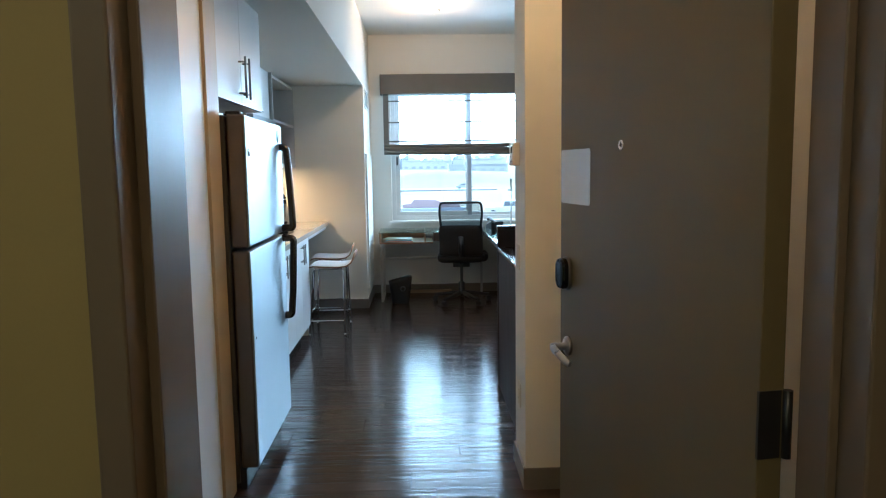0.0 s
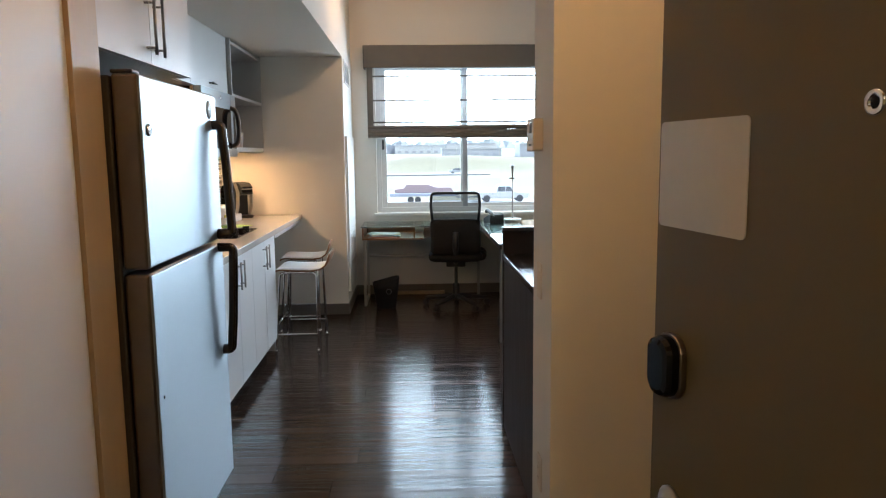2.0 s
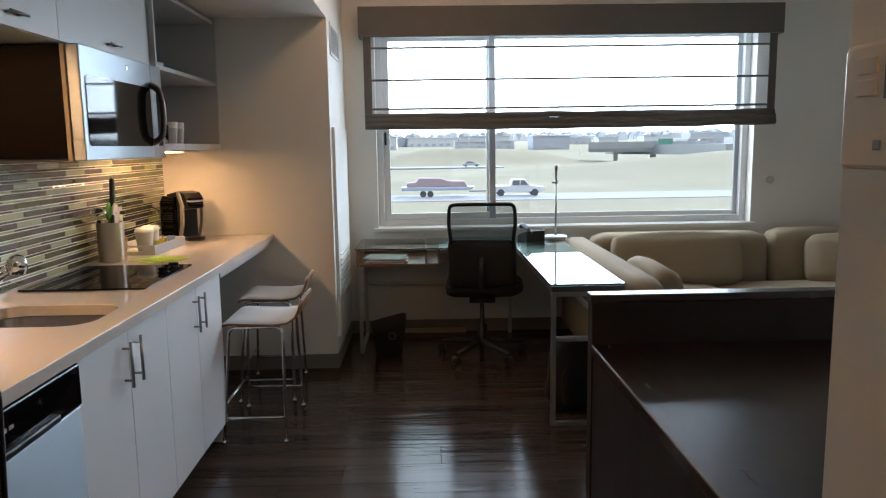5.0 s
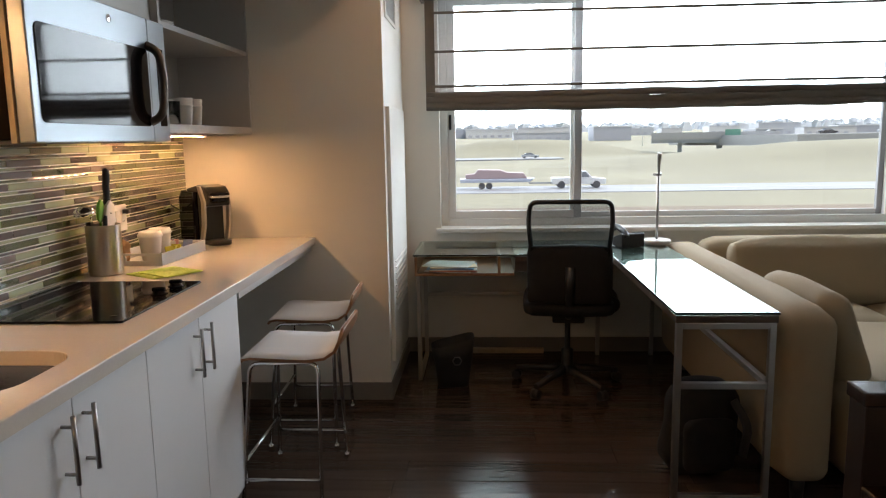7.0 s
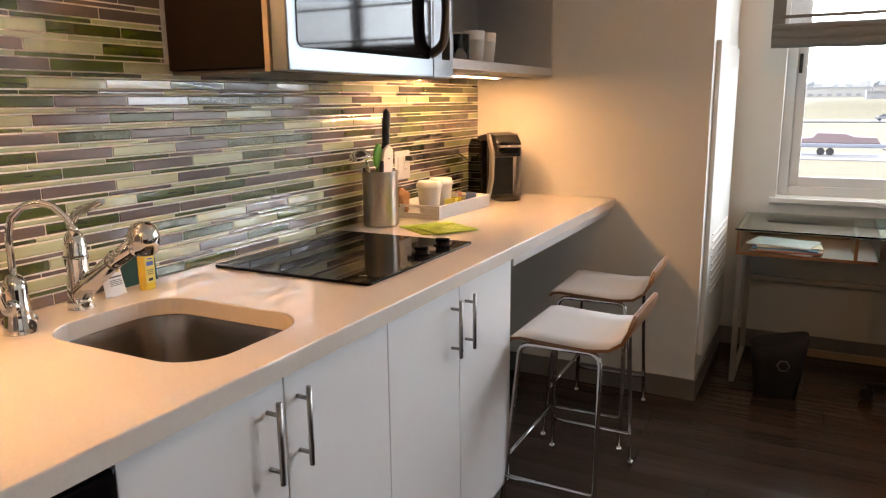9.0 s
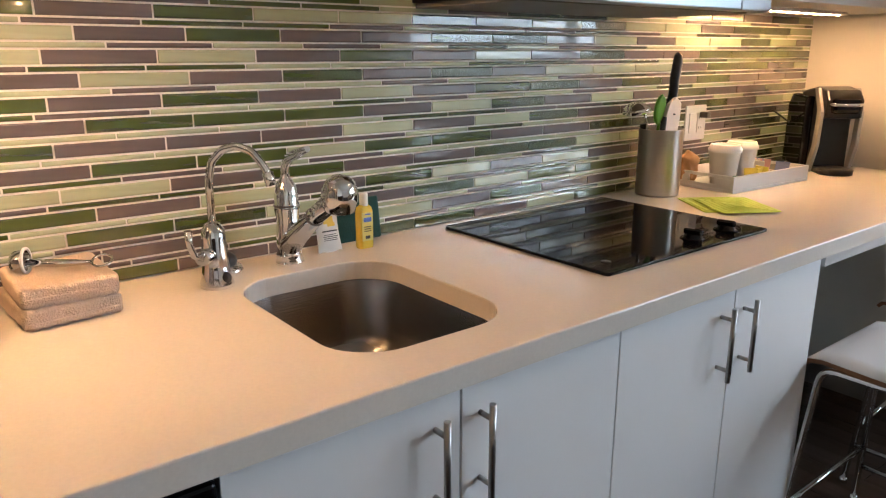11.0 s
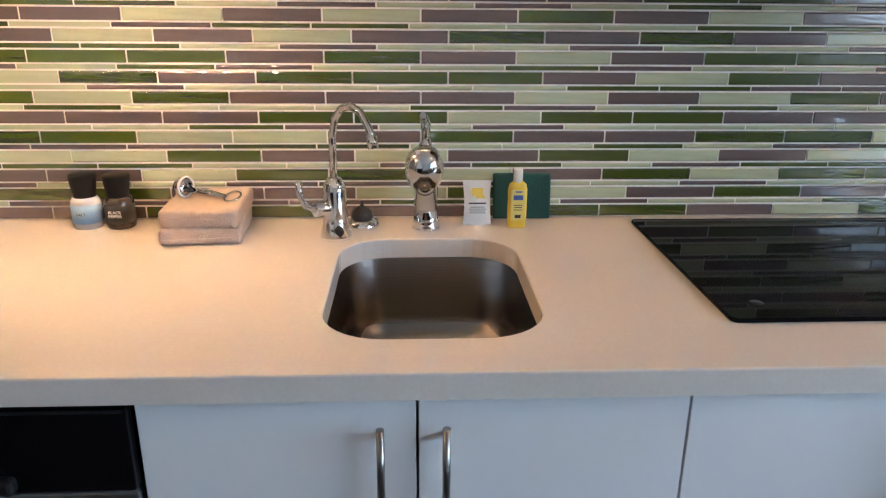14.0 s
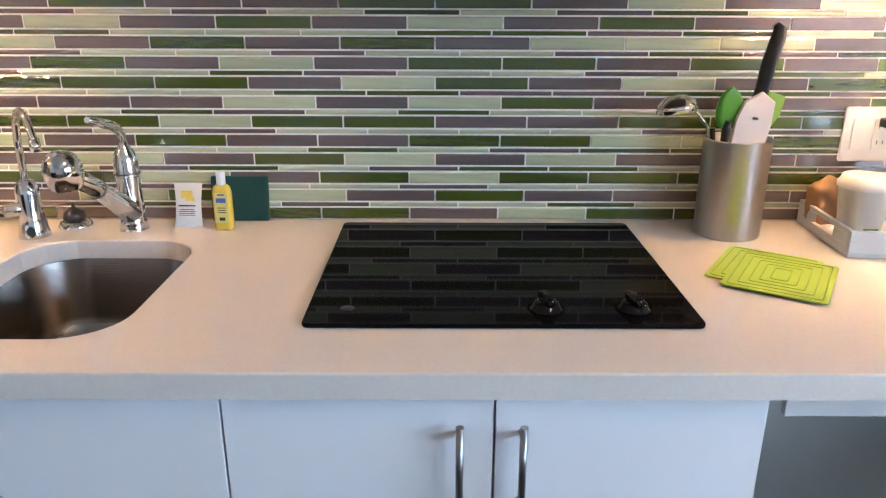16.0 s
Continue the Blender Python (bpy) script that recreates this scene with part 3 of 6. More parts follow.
def counter():
    x0, x1, y0, y1, z0, z1 = WALL_X + 0.006, -0.955, 4.085, WING_Y - 0.001, 0.886, CT
    bm = bmesh.new()
    hole = [(SX + a, SY + b) for a, b in outline(SD, SW, SR, 8)]
    rect = [(x0, y0), (x1, y0), (x1, y1), (x0, y1)]
    top = [bm.verts.new((a, b, z1)) for a, b in rect], [bm.verts.new((a, b, z1)) for a, b in hole]
    edges = []
    for loop in top:
        edges += [bm.edges.new((loop[i], loop[(i + 1) % len(loop)])) for i in range(len(loop))]
    bmesh.ops.triangle_fill(bm, use_beauty=True, edges=edges)
    low = {}
    for v in [*top[0], *top[1]]:
        low[v] = bm.verts.new((v.co.x, v.co.y, z0))
    for f in list(bm.faces):
        bm.faces.new([low[v] for v in f.verts][::-1])
    for loop in top:
        for i in range(len(loop)):
            a, b = loop[i], loop[(i + 1) % len(loop)]
            bm.faces.new((a, b, low[b], low[a]))
    bmesh.ops.recalc_face_normals(bm, faces=bm.faces[:])
    ed = [e for e in bm.edges if all(abs(v.co.z - z1) < 1e-6 for v in e.verts) and (e.calc_face_angle(0) > 1.0)]
    bmesh.ops.bevel(bm, geom=ed, offset=0.003, segments=2, profile=0.5, affect="EDGES")
    return solo("countertop", bm, QUARTZ, "speckled cream quartz countertop along the kitchen wall", "countertop")


counter()
solo("counter_apron", bm_box(FACE - 0.012, 6.36, 0.846, FACE, WING_Y - 0.001, 0.885, 0.001), GREY_LAM, "pale rail under the overhanging breakfast counter", "counter rail")


def sink():
    s = thing("sink", "undermounted brushed stainless steel sink", "sink", pose(SX, SY, 0))
    bm = bmesh.new()
    rings = []
    for grow, z in ((0.030, 0.885), (0.012, 0.885), (0.010, 0.880), (0.004, 0.76), (-0.010, 0.725), (-0.04, 0.712), (-0.10, 0.708)):
        rings.append([bm.verts.new((a, b, z)) for a, b in outline(SD + 2 * grow, SW + 2 * grow, max(0.03, SR + grow), 8)])
    for a, b in zip(rings, rings[1:]):
        for i in range(len(a)):
            j = (i + 1) % len(a)
            bm.faces.new((a[i], a[j], b[j], b[i])).smooth = True
    bm.faces.new(rings[-1])
    part("bowl", bm, SINK_STEEL, s)
    part("drain", bm_lathe([(0, 0.7105), (0.022, 0.7105), (0.026, 0.714), (0.042, 0.7125), (0.043, 0.709)], 24), CHROME, s, "chrome drain strainer")


sink()


def cooktop():
    y0, y1, x0, x1 = 5.677, 6.283, -1.607, -1.090
    c = thing("cooktop", "black glass two-burner cooktop with front knobs", "cooktop", pose((x0 + x1) / 2, (y0 + y1) / 2, CT + 0.0005))
    part("glass", bm_prism(outline(x1 - x0, y1 - y0, 0.012), 0.0, 0.007, 0.002), COOK_GLASS, c, "black ceramic glass")
    for dx, dy in ((0.200, 0.070), (0.200, 0.207)):
        k = part("knob", bm_lathe([(0.027, 0.007), (0.027, 0.009), (0.022, 0.012), (0.020, 0.018), (0.017, 0.020), (0, 0.020)], 24, m=pose(dx, dy, 0)), KNOB_BLACK, c, "glossy black control knob")
        part("skirt", bm_lathe([(0.0275, 0.0072), (0.0295, 0.0078), (0.0275, 0.0095)], 24, m=pose(dx, dy, 0)), COOK_GLASS, k, "thin black skirt ring")
        part("grip", moved(bm_prism(outline(0.046, 0.016, 0.0075), 0.017, 0.031, 0.004), pose(dx, dy, 0, 0, 0, 12)), KNOB_BLACK, k)
    part("badge", bm_lathe([(0, 0.0072), (0.011, 0.0072), (0.011, 0.0078), (0, 0.0078)], 20, m=pose(0.20, -0.24, 0)), mat("grey_print", (0.012, 0.012, 0.012), 0.4), c)


cooktop()

MW0, MW1, MWZ0, MWZ1, MWX = 5.607, 6.475, 1.447, 1.893, -1.250


def microwave():
    m = thing("microwave", "stainless over-the-range microwave with a dark window", "microwave", pose(0, MW0, 0))
    w = MW1 - MW0
    part("body", bm_box(WALL_X + 0.01, 0.012, MWZ0 + 0.012, MWX - 0.05, w - 0.004, MWZ1 - 0.004, 0.002), mat("dark_walnut_panel", (0.008, 0.005, 0.0035), 0.6, spec=0.08, var=0.45, scale=9, bump=0.1, bscale=50, stretch=(0.4, 1, 5)), m, "dark wood-grain case panel")
    part("underside", bm_box(WALL_X + 0.012, 0.02, MWZ0, MWX - 0.055, w - 0.02, MWZ0 + 0.011, 0.002), mat("vent_grey", (0.16, 0.15, 0.14), 0.5, 0.6), m)
    door = part("door", bm_box(MWX - 0.049, 0.002, MWZ0 + 0.002, MWX, w - 0.145, MWZ1 - 0.002, 0.004), STEEL, m, "brushed steel door")
    part("window", moved(bm_prism(outline(w - 0.20, 0.275, 0.02), 0, 0.004, 0.001), pose(MWX - 0.001, (w - 0.145) / 2 + 0.01, MWZ0 + 0.195, 90, 0, 90)), BLACK_GLOSS, door, "dark glass window")
    pn = part("control_panel", bm_box(MWX - 0.049, w - 0.143, MWZ0 + 0.002, MWX, w - 0.002, MWZ1 - 0.002, 0.004), STEEL, m, "steel control side")
    part("keypad", bm_box(MWX - 0.002, w - 0.085, MWZ0 + 0.06, MWX + 0.002, w - 0.03, MWZ1 - 0.10, 0.001), BLACK_GLOSS, pn)
    pts = [(MWX + 0.002, w - 0.165, MWZ0 + 0.345), (MWX + 0.045, w - 0.16, MWZ0 + 0.33), (MWX + 0.055, w - 0.155, MWZ0 + 0.21), (MWX + 0.045, w - 0.16, MWZ0 + 0.09), (MWX + 0.002, w - 0.165, MWZ0 + 0.075)]
    part("handle", bm_tube(arc(pts, 0.04), 0.013, 12, flat=1.5), DARK_STEEL, door, "curved dark steel handle")
    part("badge", bm_lathe([(0, 0), (0.014, 0), (0.014, 0.002), (0.011, 0.003), (0, 0.003)], 24, m=pose(MWX, (w - 0.145) * 0.62, MWZ1 - 0.045, 0, 90, 0)), CHROME, door, "round plain badge")
    part("side_trim", bm_box(MWX - 0.068, -0.002, MWZ0 + 0.002, MWX - 0.052, 0.0115, MWZ1 - 0.002), BEIGE_EDGE, m)


microwave()


def wall_cabinet(y0, y1, z0, z1, xf, label, doors=1, pull="low"):
    c = thing("wall_cabinet", label, "cabinet", pose(0, y0, z0), "wall cabinets")
    w, h = y1 - y0, z1 - z0
    part("body", bm_box(WALL_X + 0.003, 0.001, 0, xf - 0.021, w - 0.001, h), GREY_LAM, c)
    for k in range(doors):
        a, b = w * k / doors + 0.0015, w * (k + 1) / doors - 0.0015
        d = part("door", bm_box(xf - 0.020, a, 0.001, xf, b, h - 0.001, 0.0012), PALE_LAM, c, "flat pale laminate door")
        if pull == "low":
            bar_handle(d, xf, 0.045, (a + b) / 2 - 0.055, (a + b) / 2 + 0.055, 0.028, "y")
        else:
            bar_handle(d, xf, (b - 0.040) if k == 0 else (a + 0.040), 0.03, 0.23, 0.034)
    return c


wall_cabinet(4.11, 4.96, 1.895, SOFFIT - 0.002, -1.30, "pale laminate wall cabinet beside the fridge")
wall_cabinet(4.96, 5.575, 1.895, SOFFIT - 0.002, -1.30, "pale laminate wall cabinet under the soffit")
wall_cabinet(5.575, 6.475, 1.895, SOFFIT - 0.002, -1.30, "pale laminate wall cabinet over the microwave")
wall_cabinet(3.192, 4.105, 1.775, SOFFIT - 0.002, -0.865, "pale laminate cabinet with two doors above the fridge", 2, "side")


def tall_cabinet():
    c = thing("tall_cabinet", "tall beige-white laminate cupboard with two doors", "cupboard", pose(0, 1.70, 0))
    w, xf = 1.31, -0.868
    part("body", bm_box(WALL_X + 0.003, 0.001, 0, xf - 0.021, w - 0.001, SOFFIT - 0.002), GREY_LAM, c)
    for k, (a, b) in enumerate(((0.002, 0.653), (0.657, w - 0.002))):
        d = part("door", bm_box(xf - 0.020, a, 0.02, xf, b, SOFFIT - 0.006, 0.0012), WHITE_LAM, c, "flat white laminate door")
        bar_handle(d, xf, (b - 0.042) if k == 0 else (a + 0.042), 0.968, 1.220)
    part("instruction_card", bm_box(xf + 0.0005, 0.552, 1.275, xf + 0.0025, 0.640, 1.435, 0.0005), mat("card_sleeve", (0.70, 0.74, 0.76), 0.15, var=0.03), c, "white card in a glossy sleeve")
    part("end_panel", bm_box(WALL_X + 0.003, 1.3135, 0, -0.856, 1.4885, SOFFIT - 0.002, 0.001), BEIGE_EDGE, c, "beige-edged end panel")


tall_cabinet()
solo("hall_filler", bm_box(WALL_X + 0.003, 0, 0, -0.868, 0.56, SOFFIT - 0.002, 0.001), WHITE_LAM, "white boxed panel beside the entry", "wall panel", pose(0, ENTRY_Y + 0.014, 0))


def fridge():
    y0, y1, xf = 3.195, 4.035, -0.752
    f = thing("fridge", "stainless top-freezer refrigerator with dark sides", "refrigerator", pose(0, y0, 0))
    w = y1 - y0
    part("body", bm_box(-1.60, 0.004, 0.03, xf - 0.088, w - 0.004, 1.695, 0.006), FRIDGE_SIDE, f, "dark textured case")
    part("kick_grille", bm_box(xf - 0.12, 0.01, 0.0, xf - 0.06, w - 0.01, 0.095, 0.004), BLACK, f)
    for nm, z0, z1 in (("freezer_door", 1.116, 1.700), ("fridge_door", 0.105, 1.102)):
        d = part(nm, bm_box(xf - 0.080, 0, z0, xf - 0.0045, w, z1, 0.010, 3), DARK_STEEL, f, "dark-edged door")
        part("front", bm_box(xf - 0.012, 0.004, z0 + 0.004, xf, w - 0.004, z1 - 0.004, 0.006, 3), STEEL, d, "brushed stainless front")
        yy = w - 0.066
        if nm == "freezer_door":
            pts = [(xf - 0.002, yy, 1.578), (xf + 0.034, yy, 1.578), (xf + 0.046, yy, 1.42), (xf + 0.054, yy, 1.25), (xf + 0.058, yy, 1.142), (xf - 0.002, yy, 1.142)]
        else:
            pts = [(xf - 0.002, yy, 1.085), (xf + 0.058, yy, 1.085), (xf + 0.054, yy, 0.97), (xf + 0.046, yy, 0.80), (xf + 0.034, yy, 0.660), (xf - 0.002, yy, 0.658)]
        part("handle", bm_tube(arc(pts, 0.016, 5), 0.0165, 14, flat=1.25), HANDLE_STEEL, d, "bowed dark steel handle")
    part("hinge_cap", bm_box(xf - 0.085, 0.01, 1.7005, xf - 0.02, 0.07, 1.712, 0.004), BLACK, f)
    part("badge", bm_lathe([(0, 0), (0.019, 0), (0.019, 0.003), (0.015, 0.005), (0, 0.005)], 24, m=pose(xf, 0.058, 1.536, 0, 90, 0)), CHROME, f, "round plain badge")
    part("sticker", bm_lathe([(0, 0), (0.036, 0), (0.036, 0.0012), (0, 0.0014)], 32, m=pose(xf, w - 0.11, 1.635, 0, 90, 0)), mat("sticker", (0.52, 0.64, 0.66), 0.35), f, "round pale blue sticker")
    part("screw", bm_lathe([(0, 0), (0.006, 0), (0.005, 0.002), (0, 0.002)], 12, m=pose(xf, 0.05, 0.70, 0, 90, 0)), BLACK, f)


fridge()


def open_shelf():
    y0, y1, xf = 6.480, WING_Y - 0.001, -1.272
    s = thing("open_shelf", "grey laminate open wall shelf with cups and plates", "shelf", pose(0, y0, 1.484))
    w, h = y1 - y0, SOFFIT - 0.002 - 1.484
    part("back", bm_box(WALL_X + 0.002, 0, 0, WALL_X + 0.012, w, h), GREY_LAM, s)
    part("side", bm_box(WALL_X + 0.012, w - 0.018, 0.0, xf, w, h, 0.001), GREY_LAM, s)
    part("side", bm_box(WALL_X + 0.012, 0, 0.0, xf, 0.018, h, 0.001), GREY_LAM, s)
    part("board", bm_box(WALL_X + 0.012, 0.018, 0.0, xf, w - 0.018, 0.035, 0.001), GREY_LAM, s)
    for z in (0.405, 0.785):
        part("board", bm_box(WALL_X + 0.012, 0.018, z, xf - 0.004, w - 0.018, z + 0.022, 0.001), GREY_LAM, s)
    return s


open_shelf()

# ---- living area ----


def desk():
    g = thing("corner_desk", "glass-topped corner desk on square steel frames", "desk", pose(0, 0, 0))
    x0, x1, yf, yb, xr, yr, z = -0.455, 1.085, 7.85, WIN_Y - 0.045, 0.692, 6.418, 0.758
    dark = mat("desk_top", (0.10, 0.075, 0.055), 0.35, var=0.25, scale=5, stretch=(1, 6, 1))
    part("desk_top", bm_box(x0 + 0.60, yf + 0.004, z - 0.03, x1 - 0.004, yb, z, 0.002), dark, g, "dark wood-grain board")
    part("return_top", bm_box(xr + 0.004, yr + 0.004, z - 0.03, x1 - 0.004, yf + 0.003, z, 0.002), dark, g, "dark wood-grain board")
    part("glass", bm_box(x0, yf, z + 0.002, x1, yb, z + 0.012, 0.002), DESKGLASS, g, "green-edged glass sheet")
    part("glass", bm_box(xr, yr, z + 0.0022, x1, yf - 0.001, z + 0.0122, 0.002), DESKGLASS, g, "green-edged glass sheet")
    # open tray under the glass
    tr = part("tray", bm_box(x0 + 0.01, yf + 0.01, z - 0.115, x0 + 0.595, yb - 0.02, z - 0.100), WALNUT, g, "open walnut tray")
    for a, b, c, d in ((x0 + 0.01, x0 + 0.025, yf + 0.01, yb - 0.02), (x0 + 0.50, x0 + 0.515, yf + 0.01, yb - 0.02), (x0 + 0.025, x0 + 0.50, yb - 0.035, yb - 0.02)):
        part("tray_side", bm_box(a, c, z - 0.0998, b, d, z - 0.001), WALNUT, tr)
    part("drawer_front", bm_box(x0 + 0.60, yf + 0.03, z - 0.095, xr - 0.02, yf + 0.045, z - 0.031), dark, g)

    def leg_frame(pts):
        for a, b in pts:
            lo = [min(p, q) - 0.0125 for p, q in zip(a, b)]
            hi = [max(p, q) + 0.0125 for p, q in zip(a, b)]
            part("frame_bar", bm_box(*lo, *hi, 0.002), FRAME_STEEL, g)
    zt, zb = z - 0.128, 0.0126
    xa = x0 + 0.03
    leg_frame([((xa, yf + 0.03, zb), (xa, yf + 0.03, zt)), ((xa, yb - 0.04, zb), (xa, yb - 0.04, zt)), ((xa, yf + 0.056, zb), (xa, yb - 0.066, zb)), ((xa, yf + 0.056, zt), (xa, yb - 0.066, zt)), ((xa + 0.026, yb - 0.04, 0.42), (xr - 0.02, yb - 0.04, 0.42))])
    zt = z - 0.043
    xb, xc, yy = xr + 0.02, x1 - 0.02, yr + 0.02
    leg_frame([((xb, yy, zb), (xb, yy, zt)), ((xc, yy, zb), (xc, yy, zt)), ((xb + 0.026, yy, zb), (xc - 0.026, yy, zb)), ((xb + 0.026, yy, zt), (xc - 0.026, yy, zt)), ((xb + 0.026, yy, 0.475), (xc - 0.026, yy, 0.475))])
    leg_frame([((xb, yb - 0.04, zb), (xb, yb - 0.04, zt)), ((xc, yy + 0.026, 0.475), (xc, yb - 0.066, 0.475)), ((xc, yb - 0.04, zb), (xc, yb - 0.04, zt))])


desk()


def sofa():
    s = thing("sectional_sofa", "beige cloth corner sofa by the window", "sofa", pose(0, 0, 0))
    # low backs along the desk and the window, seats, loose cushions
    part("back", moved(soft_box(0.21, 2.00, 0.70, 0.075, 0.006, 12), pose(1.205, 7.38, 0.43)), SOFA, s)
    part("back", moved(soft_box(1.36, 0.26, 0.76, 0.085, 0.006, 12, 2), pose(2.00, 8.28, 0.42)), SOFA, s)
    part("back", moved(soft_box(1.40, 0.26, 0.78, 0.085, 0.006, 12, 3), pose(3.40, 8.27, 0.43)), SOFA, s)
    part("seat", moved(soft_box(0.86, 1.22, 0.36, 0.06, 0.02, 12, 4), pose(1.785, 6.98, 0.27)), SOFA, s)
    part("seat", moved(soft_box(0.86, 0.60, 0.36, 0.06, 0.02, 10, 5), pose(1.765, 7.83, 0.27)), SOFA, s)
    part("seat", moved(soft_box(1.90, 0.95, 0.36, 0.06, 0.02, 12, 6), pose(3.16, 7.65, 0.265)), SOFA, s)
    for x, y in ((1.2, 6.46), (2.1, 6.45), (4.0, 7.1), (4.0, 8.1), (1.2, 8.1)):
        part("foot", bm_lathe([(0, 0), (0.025, 0), (0.03, 0.10), (0, 0.10)], 12, m=pose(x, y, 0)), BLACK, s)
    for w, d, h, m, sd in ((0.16, 0.62, 0.40, pose(1.40, 6.86, 0.60, 0, -20, 2), 11), (0.95, 0.17, 0.38, pose(1.92, 8.06, 0.62, -14, 0, 0), 12), (0.50, 0.16, 0.36, pose(3.15, 8.0, 0.60, -20, 0, -20), 13)):
        ob = part("back_cushion", soft_box(w, d, h, 0.065, 0.03, 10, sd), SOFA, s, "loose beige back cushion")
        ob.matrix_basis = m


sofa()


def console():
    c = thing("console_cabinet", "espresso wood cabinet with a raised end panel", "cabinet", pose(0, 0, 0))
    x0, y0, y1 = 0.512, 3.472, 4.70
    part("side", bm_box(x0, y0, 0, x0 + 0.025, y1, 0.905, 0.002), DARKWOOD, c)
    part("body", bm_box(x0 + 0.0252, y0 + 0.001, 0.06, x0 + 0.68, y1 - 0.001, 0.9049), DARKWOOD, c)
    part("top", bm_box(x0 - 0.006, y0, 0.9055, x0 + 0.70, y1 - 0.001, 0.935, 0.004), DARKWOOD_H, c, "glossy dark wood top")
    part("end_panel", bm_box(x0 - 0.004, y1, 0, x0 + 0.95, y1 + 0.05, 1.052, 0.002), DARKWOOD, c, "raised end panel")
    part("cap", bm_box(x0 - 0.008, y1 - 0.004, 1.0525, x0 + 0.955, y1 + 0.054, 1.074, 0.003), DARKWOOD_H, c, "polished cap rail")


console()


CHAIRMESH = sheer("chair_mesh_cloth", (0.008, 0.014, 0.014), 0.42)


def office_chair():
    c = thing("office_chair", "black mesh-backed swivel office chair at the desk", "chair", pose(0.445, 7.80, 0, 0, 0, -4))
    # back faces -y; seat towards +y
    bk = part("back_frame", bm_tube(arc([(-0.205, -0.20, 0.80), (-0.225, -0.215, 0.98), (-0.215, -0.235, 1.098), (0.215, -0.235, 1.098), (0.225, -0.215, 0.98), (0.205, -0.20, 0.80)], 0.04, 5), 0.013, 10), BLACK, c, "black plastic back frame")
    bm = bmesh.new()
    nx, nz = 16, 12
    g = [[bm.verts.new((-0.212 + 0.424 * i / nx, -0.222 + 0.012 * math.cos(math.pi * (i / nx - 0.5)), 0.80 + 0.29 * j / nz)) for i in range(nx + 1)] for j in range(nz + 1)]
    for j in range(nz):
        for i in range(nx):
            bm.faces.new((g[j][i], g[j][i + 1], g[j + 1][i + 1], g[j + 1][i])).smooth = True
    part("mesh", bm, CHAIRMESH, bk, "see-through black mesh")
    part("lumbar", moved(soft_box(0.46, 0.05, 0.32, 0.022, 0.004, 8, 3), pose(0, -0.20, 0.695)), BLACK_CLOTH, c, "black lower back pad")
    part("seat", moved(soft_box(0.50, 0.48, 0.09, 0.04, 0.015, 10, 5), pose(0, 0.03, 0.50)), BLACK_CLOTH, c)
    part("back_bar", bm_tube(arc([(0, -0.225, 0.74), (0, -0.25, 0.60), (0, -0.12, 0.44), (0, 0.0, 0.43)], 0.05), 0.026, 10), BLACK, c)
    part("mechanism", bm_box(-0.09, -0.12, 0.40, 0.09, 0.12, 0.455, 0.01), BLACK, c)
    part("gas_column", bm_lathe([(0.035, 0.10), (0.035, 0.22), (0.024, 0.225), (0.016, 0.23), (0.016, 0.41)], 20), BLACK, c)
    part("hub", bm_lathe([(0, 0.075), (0.05, 0.075), (0.055, 0.11), (0.04, 0.125), (0, 0.125)], 20), BLACK, c)
    for i in range(5):
        a = radians(72 * i + 18)
        e = Vector((0.31 * math.cos(a), 0.31 * math.sin(a), 0.068))
        sp = part("spoke", bm_tube([(0.03 * math.cos(a), 0.03 * math.sin(a), 0.105), e], [0.026, 0.017], 8), BLACK, c)
        part("caster", bm_tube([e + Vector((-math.sin(a) * 0.022, math.cos(a) * 0.022, -0.040)), e + Vector((math.sin(a) * 0.022, -math.cos(a) * 0.022, -0.040))], 0.027, 14), BLACK, sp)
    # round knob under the arm
    part("tilt_knob", bm_lathe([(0, 0), (0.045, 0), (0.05, 0.012), (0.04, 0.03), (0, 0.032)], 20, m=pose(0.24, -0.05, 0.50, 90, 0, 0)), BLACK, c)


office_chair()


